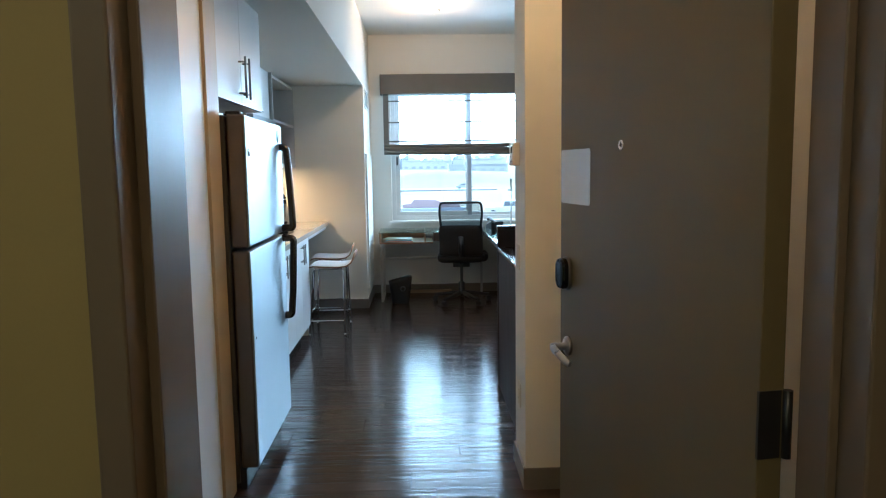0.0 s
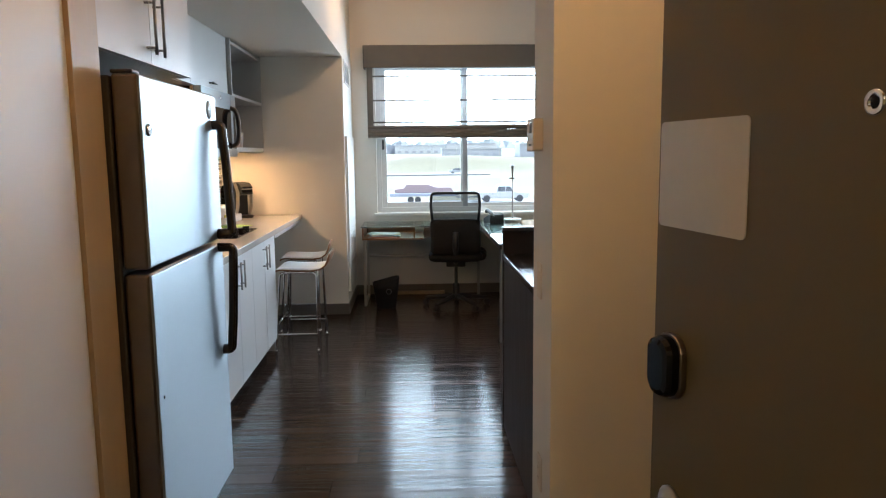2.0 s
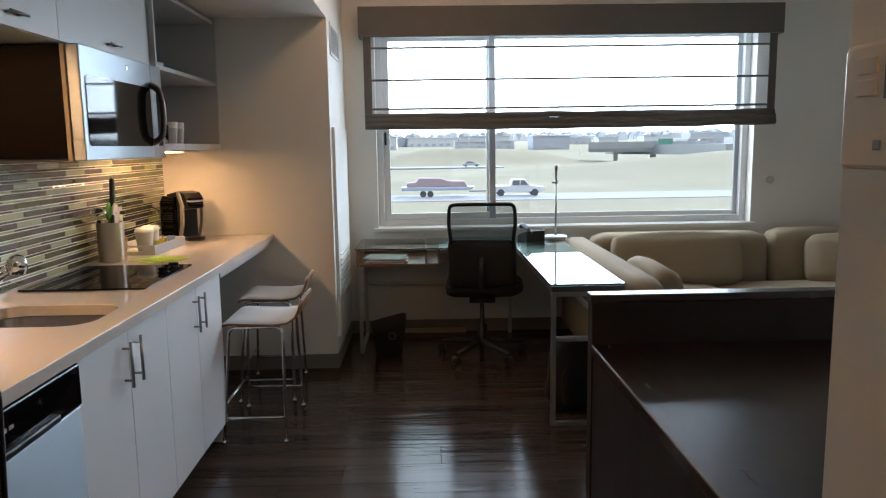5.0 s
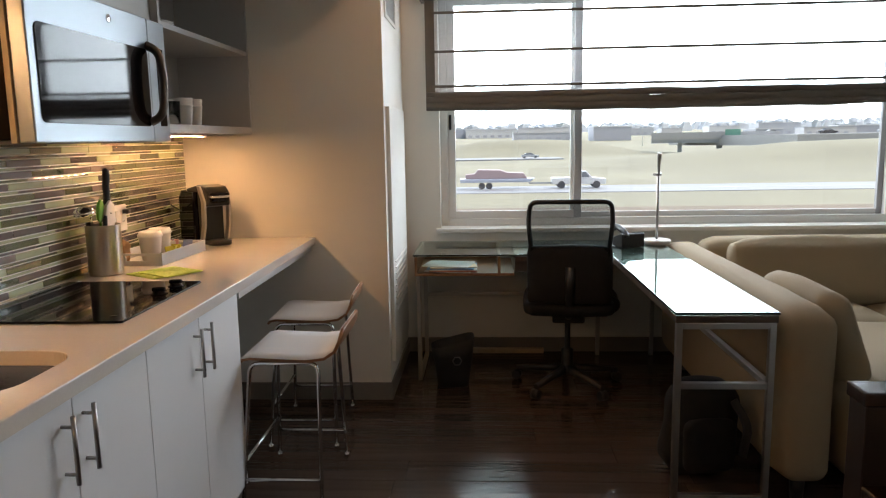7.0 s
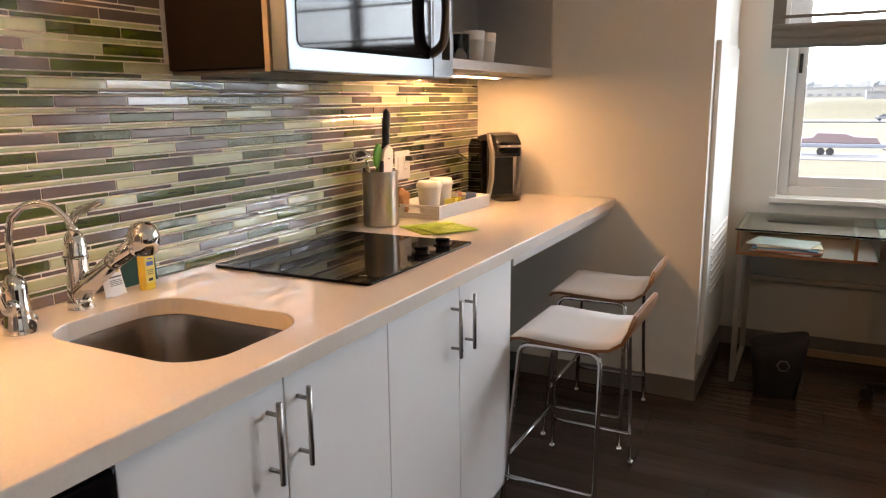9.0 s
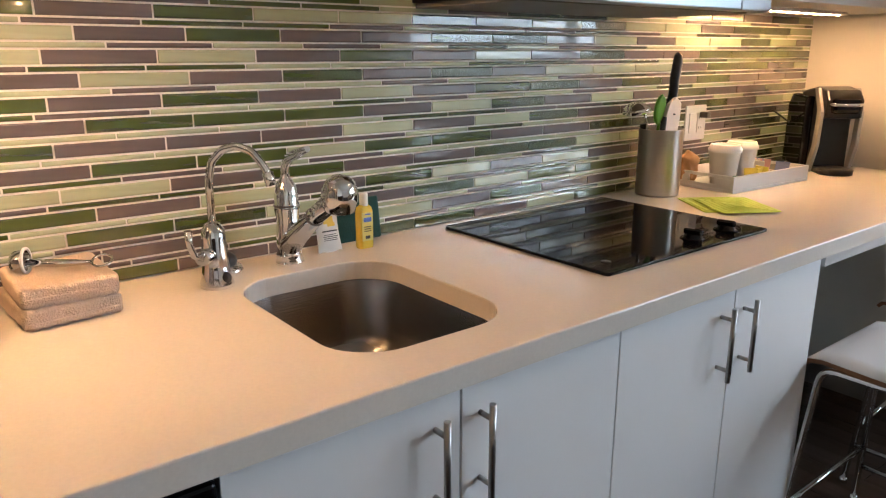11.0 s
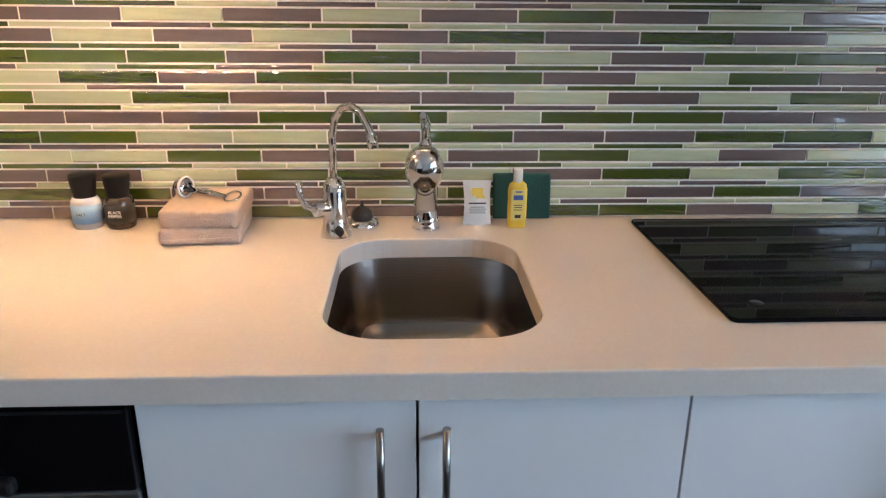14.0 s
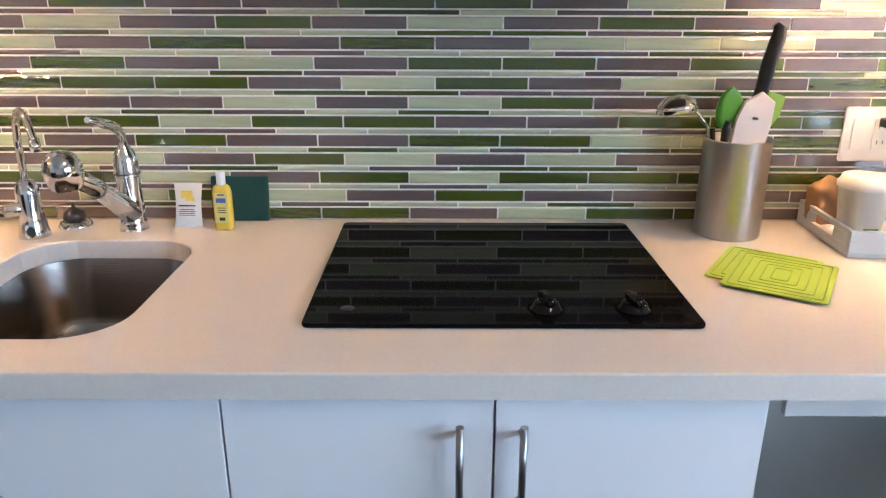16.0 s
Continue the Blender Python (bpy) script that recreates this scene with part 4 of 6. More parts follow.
def bar_stool(m):
    """Bent ply shell on a chrome sled frame; it faces -x, its low back at +x."""
    s = thing("bar_stool", "white bent-ply counter stool on chrome legs", "stool", m, "stools at the counter")
    prof = [(-0.205, 0.593), (-0.195, 0.607), (-0.16, 0.613), (-0.05, 0.607), (0.06, 0.603), (0.13, 0.611), (0.168, 0.636), (0.186, 0.675), (0.196, 0.718)]
    sub = []
    for (a, b), (c, d) in zip(prof, prof[1:]):
        sub += [(a + (c - a) * k / 3, b + (d - b) * k / 3) for k in range(3)]
    sub.append(prof[-1])
    for nm, up, lo, matl, lab in (("seat_shell", 0.0, -0.010, WALNUT, "walnut-edged ply shell"), ("seat_laminate", 0.0022, 0.0004, WHITE_LAM, "white laminate face")):
        bm = bmesh.new()
        rows = []
        for i, (x, z) in enumerate(sub):
            u = i / (len(sub) - 1)
            half = 0.205 - 0.02 * max(0, u - 0.55) * 2
            if nm == "seat_laminate":
                half -= 0.0015
            if u > 0.9:
                half -= 0.03 * ((u - 0.9) / 0.1) ** 2
            a, b = sub[max(0, i - 1)], sub[min(len(sub) - 1, i + 1)]
            t = Vector((b[0] - a[0], b[1] - a[1])).normalized()
            n = Vector((-t.y, t.x))
            rows.append([[bm.verts.new((x + n.x * h, y, z + n.y * h)) for y in (-half, -half * 0.6, 0, half * 0.6, half)] for h in (up, lo)])
        for r0, r1 in zip(rows, rows[1:]):
            for k in range(4):
                bm.faces.new((r0[0][k], r0[0][k + 1], r1[0][k + 1], r1[0][k])).smooth = True
                bm.faces.new((r0[1][k], r1[1][k], r1[1][k + 1], r0[1][k + 1])).smooth = True
            bm.faces.new((r0[0][0], r1[0][0], r1[1][0], r0[1][0]))
            bm.faces.new((r0[0][4], r0[1][4], r1[1][4], r1[0][4]))
        for r in (rows[0], rows[-1]):
            for k in range(4):
                bm.faces.new((r[0][k], r[1][k], r[1][k + 1], r[0][k + 1]))
        part(nm, bm, matl, s, lab)
    for sy in (-1, 1):
        pts = [(-0.20, sy * 0.262, 0.012), (-0.165, sy * 0.19, 0.587), (0.105, sy * 0.19, 0.587), (0.115, sy * 0.262, 0.012)]
        lg = part("leg_loop", bm_tube(arc(pts, 0.04), 0.0085, 10), CHROME, s, "bent chrome leg loop")
        for x in (-0.20, 0.115):
            part("glide", bm_lathe([(0, 0), (0.012, 0), (0.013, 0.010), (0.009, 0.018), (0, 0.018)], 12, m=pose(x, sy * 0.262, 0)), CHROME, lg)
    for sy in (-1, 1):
        part("stretcher", bm_tube(arc([(-0.192, sy * 0.247, 0.13), (0.113, sy * 0.247, 0.13), (0.113, sy * 0.236, 0.13)], 0.005), 0.007, 8), CHROME, s)
    part("footrest", bm_tube([(-0.188, -0.238, 0.20), (-0.188, 0.238, 0.20)], 0.007, 8), CHROME, s)
    for x in (-0.12, 0.08):
        part("seat_bar", bm_tube([(x, -0.19, 0.587), (x, 0.19, 0.587)], 0.007, 8), CHROME, s)
    return s


st = bar_stool(pose(-0.79, 6.555, 0, 0, 0, 0))
copy_thing(st, pose(-0.865, 7.165, 0, 0, 0, 2))

# ---- kitchen: faucets and small things on the counter ----


def main_faucet():
    f = thing("faucet", "chrome pull-out kitchen faucet beside the sink", "faucet", pose(-1.573, 5.239, CT, 0, 0, -2))
    body = part("body", bm_lathe([(0, 0), (0.030, 0), (0.030, 0.004), (0.027, 0.012), (0.0285, 0.016), (0.0255, 0.024), (0.024, 0.10), (0.026, 0.115), (0.026, 0.125), (0.024, 0.128), (0.025, 0.145), (0.020, 0.165), (0.010, 0.180), (0.008, 0.188), (0, 0.19)], 28), CHROME, f)
    part("collar", bm_lathe([(0.0262, 0.121), (0.0275, 0.123), (0.0262, 0.125)], 28), DARK_STEEL, body)
    part("lever", bm_tube([(0, 0, 0.185), (0.002, 0.0, 0.203), (0.024, 0.0, 0.222), (0.070, -0.002, 0.236), (0.118, -0.004, 0.250)], [0.008, 0.009, 0.010, 0.0095, 0.006], 12), CHROME, f, "curved chrome lever")
    sp = part("spout", bm_tube([(0.002, 0, 0.035), (0.055, 0, 0.075), (0.130, 0, 0.122), (0.215, 0, 0.172)], [0.024, 0.022, 0.018, 0.019], 16), CHROME, f)
    part("joint", bm_tube([(0.126, 0, 0.1195), (0.130, 0, 0.1225)], 0.0195, 16), DARK_STEEL, sp)
    part("spray_head", moved(bm_lathe([(0, -0.036), (0.020, -0.036), (0.028, -0.032), (0.033, -0.012), (0.033, 0.004), (0.026, 0.022), (0.014, 0.031), (0, 0.034)], 24), pose(0.232, 0, 0.183, 0, 10, 0)), CHROME, sp, "rounded chrome spray head")


main_faucet()


def water_tap():
    f = thing("filter_tap", "slim chrome gooseneck filter tap beside the sink", "tap", pose(-1.515, 5.060, CT, 0, 0, 0))
    part("body", bm_lathe([(0, 0), (0.031, 0), (0.031, 0.006), (0.026, 0.030), (0.024, 0.045), (0.0225, 0.095), (0.021, 0.108), (0.014, 0.120), (0.008, 0.124), (0, 0.125)], 28), CHROME, f)
    part("front_mark", bm_lathe([(0, 0), (0.012, 0.001), (0, 0.003)], 16, m=pose(0.026, 0.006, 0.020, 0, 80, 0)), BLACK, f)
    neck = [(0, 0, 0.12), (0, 0, 0.20), (0.006, 0.006, 0.235), (0.022, 0.021, 0.257), (0.042, 0.040, 0.264), (0.062, 0.059, 0.255), (0.078, 0.074, 0.228), (0.083, 0.079, 0.212)]
    nk = part("neck", bm_tube(arc(neck, 0.008, 3), 0.0072, 12), CHROME, f)
    part("nozzle", bm_tube([(0.0815, 0.0775, 0.218), (0.0860, 0.0820, 0.194)], 0.0098, 14), CHROME, nk)
    lv = part("lever_hub", bm_tube([(0.0, 0, 0.065), (0.030, -0.036, 0.065)], 0.014, 14), CHROME, f)
    part("lever", bm_tube([(0.028, -0.034, 0.065), (0.040, -0.052, 0.076), (0.046, -0.061, 0.10), (0.046, -0.061, 0.124)], [0.007, 0.0065, 0.006, 0.0075], 10), CHROME, lv)


water_tap()
c = thing("sink_stopper", "black-topped chrome sink stopper by the tap", "stopper", pose(-1.590, 5.107, CT))
part("ring", bm_lathe([(0, 0), (0.034, 0), (0.035, 0.006), (0.030, 0.014), (0.022, 0.018), (0, 0.018)], 28), CHROME, c)
part("plug", bm_lathe([(0.022, 0.018), (0.024, 0.024), (0.020, 0.034), (0.010, 0.042), (0.004, 0.044), (0.003, 0.054), (0, 0.055)], 24), BLACK, c, "black rubber dome")


def text_bars(parent, name, spots, material, m, thick=0.0006):
    """Unreadable print: plain bars (x, y, width, height) on a face."""
    bm = bmesh.new()
    for x, y, w, h in spots:
        bm_box(x - w / 2, y - h / 2, 0, x + w / 2, y + h / 2, thick, bm=bm)
    ob = part(name, bm, material, parent)
    ob.matrix_basis = m
    return ob


def lettering(parent, name, body, size, material, m):
    """Flat letters from the built-in font, turned to a mesh."""
    cu = bpy.data.curves.new(name, "FONT")
    cu.body, cu.size, cu.extrude = body, size, 0.0004
    cu.align_x = "CENTER"
    tmp = bpy.data.objects.new(name, cu)
    me = bpy.data.meshes.new_from_object(tmp)
    bpy.data.objects.remove(tmp)
    me.materials.append(material)
    ob = new(name, me)
    ob.parent = parent
    ob.matrix_basis = m
    return ob


INK = mat("black_ink", (0.03, 0.03, 0.03), 0.6)
YELLOW = mat("yellow_print", (0.75, 0.55, 0.08), 0.5)
BLUEINK = mat("blue_print", (0.06, 0.12, 0.42), 0.5)
PAPER = mat("white_paper", (0.78, 0.77, 0.74), 0.55, var=0.03, scale=30, bump=0.05)


def facing(x, y, z, lean=0.0, turn=0.0):
    return pose(x, y, z, 90 - lean, 0, 90 + turn)


def soap_bottle():
    b = thing("soap_bottle", "small bottle of yellow dish soap with a clear cap", "bottle", pose(-1.580, 5.428, CT))
    sh = outline(0.026, 0.040, 0.011, 4)
    bm = bmesh.new()
    rings = []
    for k, z in ((0.92, 0.0), (1.0, 0.004), (1.0, 0.082), (0.86, 0.092), (0.52, 0.098)):
        rings.append([bm.verts.new((x * k, y * k, z)) for x, y in sh])
    for a, c in zip(rings, rings[1:]):
        for i in range(len(a)):
            bm.faces.new((a[i], a[(i + 1) % len(a)], c[(i + 1) % len(a)], c[i])).smooth = True
    bm.faces.new(rings[0][::-1])
    bm.faces.new(rings[-1])
    part("bottle", bm, mat("yellow_soap", (0.78, 0.56, 0.07), 0.12, var=0.05, coat=0.6), b, "yellow liquid in clear plastic")
    part("cap", bm_lathe([(0.0095, 0.096), (0.0095, 0.122), (0.008, 0.125), (0, 0.125)], 18), WHITE_PL, b, "milky cap")
    lb = part("label", bm_box(0.0131, -0.014, 0.018, 0.0140, 0.014, 0.082), mat("soap_label", (0.70, 0.60, 0.16), 0.4), b, "printed label")
    text_bars(lb, "print", [(0, 0.066, 0.020, 0.010), (0.001, 0.078, 0.014, 0.003)], BLUEINK, pose(0.0140, 0, 0, 90, 0, 90))
    text_bars(lb, "print_lines", [(0, 0.050, 0.018, 0.0016), (0, 0.045, 0.016, 0.0016), (0, 0.040, 0.018, 0.0016), (0, 0.026, 0.012, 0.007)], INK, pose(0.0140, 0, 0, 90, 0, 90))


soap_bottle()


def packet():
    p = thing("soap_packet", "white printed detergent packet leaning on the tiles", "packet", pose(-1.592, 5.347, CT, 0, -14, 0))
    bm = bmesh.new()
    n, mrows = 8, 10
    g = {}
    for s in (1, -1):
        for i in range(n + 1):
            for j in range(mrows + 1):
                u, v = i / n, j / mrows
                w = 0.060 * (1 - 0.10 * math.sin(math.pi * v))
                d = 0.010 * (math.sin(math.pi * u) ** 0.6) * (math.sin(math.pi * v) ** 0.7) if 0 < i < n and 0 < j < mrows else 0.0006
                g[s, i, j] = bm.verts.new((s * d, (u - 0.5) * w, 0.094 * v + 0.002 * math.sin(9 * u) * (j == 0)))
        for i in range(n):
            for j in range(mrows):
                bm.faces.new((g[s, i, j], g[s, i + 1, j], g[s, i + 1, j + 1], g[s, i, j + 1])).smooth = True
    part("pouch", bm, PAPER, p)
    text_bars(p, "print", [(0, 0.070, 0.024, 0.016), (0.006, 0.060, 0.018, 0.008)], YELLOW, pose(0.0095, 0, 0, 90, 0, 90))
    text_bars(p, "print_lines", [(0, 0.046, 0.036, 0.003), (0, 0.038, 0.030, 0.0014), (0, 0.034, 0.036, 0.0014), (0, 0.030, 0.032, 0.0014), (0, 0.026, 0.034, 0.0014)], INK, pose(0.0101, 0, 0, 90, 0, 90))


packet()
s = thing("scouring_sponge", "dark green scouring sponge in clear wrap", "sponge", pose(-1.638, 5.447, CT, 0, -8, 0))
part("pad", bm_box(-0.006, -0.062, 0.001, 0.006, 0.062, 0.099, 0.004), mat("green_scourer", (0.006, 0.055, 0.045), 0.85, var=0.3, scale=60, bump=0.8, bscale=300), s)
part("core", bm_box(-0.010, -0.061, 0.001, -0.0062, 0.061, 0.101, 0.002), mat("yellow_sponge", (0.65, 0.42, 0.09), 0.9, var=0.2, scale=60, bump=0.6), s, "yellow sponge backing")


def towels():
    cloth = mat("beige_towel", (0.60, 0.47, 0.37), 0.95, var=0.14, scale=60, bump=1.0, bscale=340, bdist=0.003)
    for k, (z, w, d, sh) in enumerate(((0.0, 0.152, 0.175, 0.0), (0.0360, 0.150, 0.172, 0.003))):
        t = thing("hand_towel", "folded beige terry hand towel on the counter", "towel", pose(-1.555, 4.800 + sh, CT + z, 0, 0, 4 - 3 * k), "folded towels")
        bm = soft_box(d, w, 0.0355, 0.009, 0.0, 22, 20 + k * 3)
        for v in bm.verts:
            v.co += Vector(noise.noise_vector(v.co * 45 + Vector((k, 0, 0)))) * 0.0016
            v.co.z += 0.0016 * math.sin(v.co.y * 620) * (v.co.x > d * 0.40)
        part("fold", moved(bm, pose(0, 0, 0.0178)), cloth, t)
        part("hem", moved(soft_box(0.006, w - 0.012, 0.010, 0.003, 0.0, 12, 30 + k), pose(d / 2 - 0.001, 0, 0.0105)), cloth, t, "ribbed woven hem")


towels()


def strainer():
    s = thing("sink_strainer", "chrome tea strainer lying on the towels", "strainer", pose(-1.545, 4.80, CT + 0.0735, 0, 0, 62))
    part("handle", bm_tube([(0.055, 0, 0.010), (0.0, 0, 0.010), (-0.045, 0, 0.014)], [0.004, 0.006, 0.007], 10), CHROME, s)
    part("cup", moved(bm_lathe([(0.019, -0.010), (0.020, -0.006), (0.019, 0.006), (0.014, 0.012), (0, 0.014)], 24), pose(-0.055, 0, 0.016, 0, -90, 0)), CHROME, s)
    part("rim", moved(bm_lathe([(0.019, 0), (0.022, 0), (0.022, 0.004), (0.019, 0.004)], 24), pose(-0.043, 0, 0.018, 0, -90, 0)), WHITE_PL, s, "white rim")
    part("clip", bm_tube([(-0.02, 0.010, 0.012), (0.02, 0.012, 0.010), (0.05, 0.006, 0.008)], 0.004, 8), CHROME, s)
    part("ring", bm_tube([(0.073 + 0.016 * math.cos(2 * math.pi * i / 20), 0.016 * math.sin(2 * math.pi * i / 20), 0.012 + 0.006 * math.sin(2 * math.pi * i / 20)) for i in range(20)], 0.0022, 6, closed=True), CHROME, s)


strainer()


def shaker(y, label, glass_col, band, word, ink):
    s = thing("spice_grinder", label, "spice jar", pose(-1.600, y, CT), "salt and pepper grinders")
    jar = part("jar", bm_lathe([(0, 0), (0.027, 0), (0.029, 0.004), (0.029, 0.055), (0.024, 0.064), (0, 0.065)], 28), glass_col, s)
    part("cap", bm_lathe([(0.0215, 0.064), (0.0215, 0.072), (0.023, 0.078), (0.0265, 0.104), (0.0265, 0.108), (0.024, 0.110), (0, 0.110)], 28), GRINDER_BLACK, s, "black grinder cap")
    lb = part("label", bm_lathe([(0.0291, 0.012), (0.0296, 0.012), (0.0296, 0.050), (0.0291, 0.050)], 28), band, jar)
    k = len(word)
    for i, w in enumerate(word):
        lettering(lb, "lettering", w, 0.0085, ink, pose(0.0299, 0.0, 0.030 - 0.008 * i + 0.004 * (k - 1), 90, 0, 90))


shaker(4.545, "salt grinder with a blue label and black cap", mat("salt_fill", (0.70, 0.68, 0.66), 0.15, coat=0.5), mat("blue_label", (0.34, 0.52, 0.72), 0.5), ["SALT"], INK)
shaker(4.612, "black pepper grinder with a dark label", mat("pepper_fill", (0.06, 0.045, 0.035), 0.15, var=0.6, scale=150, coat=0.5), mat("black_label", (0.02, 0.02, 0.02), 0.5), ["BLACK", "PEPPER"], PAPER)


def utensil_crock():
    c = thing("utensil_crock", "brushed steel crock full of kitchen utensils", "utensil holder", pose(-1.562, 6.484, CT))
    can = mat("can_steel", (0.58, 0.55, 0.51), 0.32, 1.0, var=0.05, bump=0.04, bscale=240, stretch=(1, 1, 0.03), rvar=0.03)
    p = can.node_tree.nodes["Principled BSDF"]
    p.inputs["Anisotropic"].default_value, p.inputs["Anisotropic Rotation"].default_value = 0.8, 0.25
    tan = can.node_tree.nodes.new("ShaderNodeTangent")
    tan.direction_type, tan.axis = "RADIAL", "Z"
    can.node_tree.links.new(tan.outputs[0], p.inputs["Tangent"])
    part("crock", bm_lathe([(0, 0.002), (0.062, 0.002), (0.064, 0.0), (0.066, 0.004), (0.066, 0.198), (0.067, 0.201), (0.0645, 0.201), (0.064, 0.010), (0, 0.010)], 36), can, c)
    green = mat("lime_plastic", (0.22, 0.42, 0.03), 0.4)
    dgreen = mat("green_plastic", (0.10, 0.31, 0.03), 0.35)
    kn = part("knife_handle", bm_tube([(0.010, 0.018, 0.245), (0.010, 0.030, 0.300), (0.008, 0.036, 0.345), (0.006, 0.048, 0.395), (0.004, 0.050, 0.412), (0.004, 0.042, 0.420)], [0.017, 0.014, 0.015, 0.015, 0.013, 0.007], 12, flat=0.6), BLACK, c, "black knife handle")
    part("knife_sheath", moved(bm_prism([(-0.030, -0.17), (0.030, -0.17), (0.036, 0.02), (0.032, 0.062), (0.004, 0.078), (-0.026, 0.055), (-0.034, 0.02)], -0.006, 0.006, 0.002), pose(0.022, 0.012, 0.218, 90, 8, 90)), mat("sheath", (0.74, 0.68, 0.64), 0.4), kn, "pale blade guard")
    part("slot", moved(bm_prism(outline(0.012, 0.005, 0.002), 0, 0.0006), pose(0.0295, 0.016, 0.244, 90, 8, 90)), INK, c)
    bm = bm_tube([(0.0, -0.020, 0.02), (0.008, -0.028, 0.22)], 0.005, 8)
    sp = soft_box(0.012, 0.048, 0.085, 0.005, 0.004, 8, 40)
    for v in sp.verts:
        q = abs(v.co.z) / 0.0425
        v.co.y *= math.sqrt(max(0.05, 1 - q ** 2.4))
    me = bpy.data.meshes.new("tmp")
    moved(sp, pose(0.010, -0.030, 0.258, 0, 6, 0)).to_mesh(me)
    sp.free()
    bm.from_mesh(me)
    bpy.data.meshes.remove(me)
    part("spoon", bm, dgreen, c, "green plastic spoon")
    part("spatula", moved(bm_prism([(-0.008, -0.16), (0.008, -0.16), (0.012, 0.0), (0.030, 0.05), (0.028, 0.085), (-0.024, 0.09), (-0.022, 0.045), (-0.010, 0.0)], -0.002, 0.002, 0.001), pose(-0.006, 0.040, 0.205, 90, 12, 90)), green, c, "lime green spatula")
    lad = part("ladle", bm_tube([(-0.02, -0.03, 0.02), (-0.010, -0.06, 0.22), (0.0, -0.10, 0.266)], 0.004, 8), CHROME, c, "chrome ladle")
    bowl = bm_lathe([(0.001, 0.024), (0.022, 0.020), (0.037, 0.008), (0.042, -0.006), (0.0405, -0.006), (0.035, 0.006), (0.020, 0.017), (0.001, 0.021)], 24)
    part("ladle_bowl", moved(bowl, pose(0.004, -0.132, 0.262, 12, 0, 0)), CHROME, lad)
    part("turner_handle", bm_tube([(0.02, -0.035, 0.03), (0.034, -0.040, 0.225), (0.036, -0.038, 0.240)], [0.007, 0.009, 0.006], 8), BLACK, c, "black handle")
    part("turner_handle", bm_tube([(0.0, 0.03, 0.03), (-0.020, 0.052, 0.272)], [0.006, 0.010], 8), BLACK, c, "black handle")
    part("peeler_handle", bm_tube([(-0.03, -0.02, 0.03), (-0.034, -0.046, 0.215)], [0.006, 0.010], 8), BLACK, c, "black handle")


utensil_crock()


def trivet(m, name_group):
    lime = mat("lime_silicone", (0.37, 0.52, 0.035), 0.5, var=0.05)
    t = thing("trivet", "lime green silicone trivet lying by the cooktop", "trivet", m, name_group)
    part("mat", bm_prism(outline(0.167, 0.199, 0.008), 0, 0.003, 0.001), lime, t)
    for k in range(5):
        a, b = 0.148 - 0.030 * k, 0.180 - 0.030 * k
        # grooves drawn as thin raised lines, their shade painted in darker lime
        part("ridge", bm_tube([(x, y, 0.0030) for x, y in outline(a, b, 0.004, 2)], 0.0010, 5, closed=True), mat("lime_groove_shade", (0.27, 0.40, 0.02), 0.5), t)
    return t


t1 = trivet(pose(-1.345, 6.476, CT, 0, 0, 56), "trivets")
copy_thing(t1, pose(-1.298, 6.484, CT + 0.0046, 0, 0, 58))


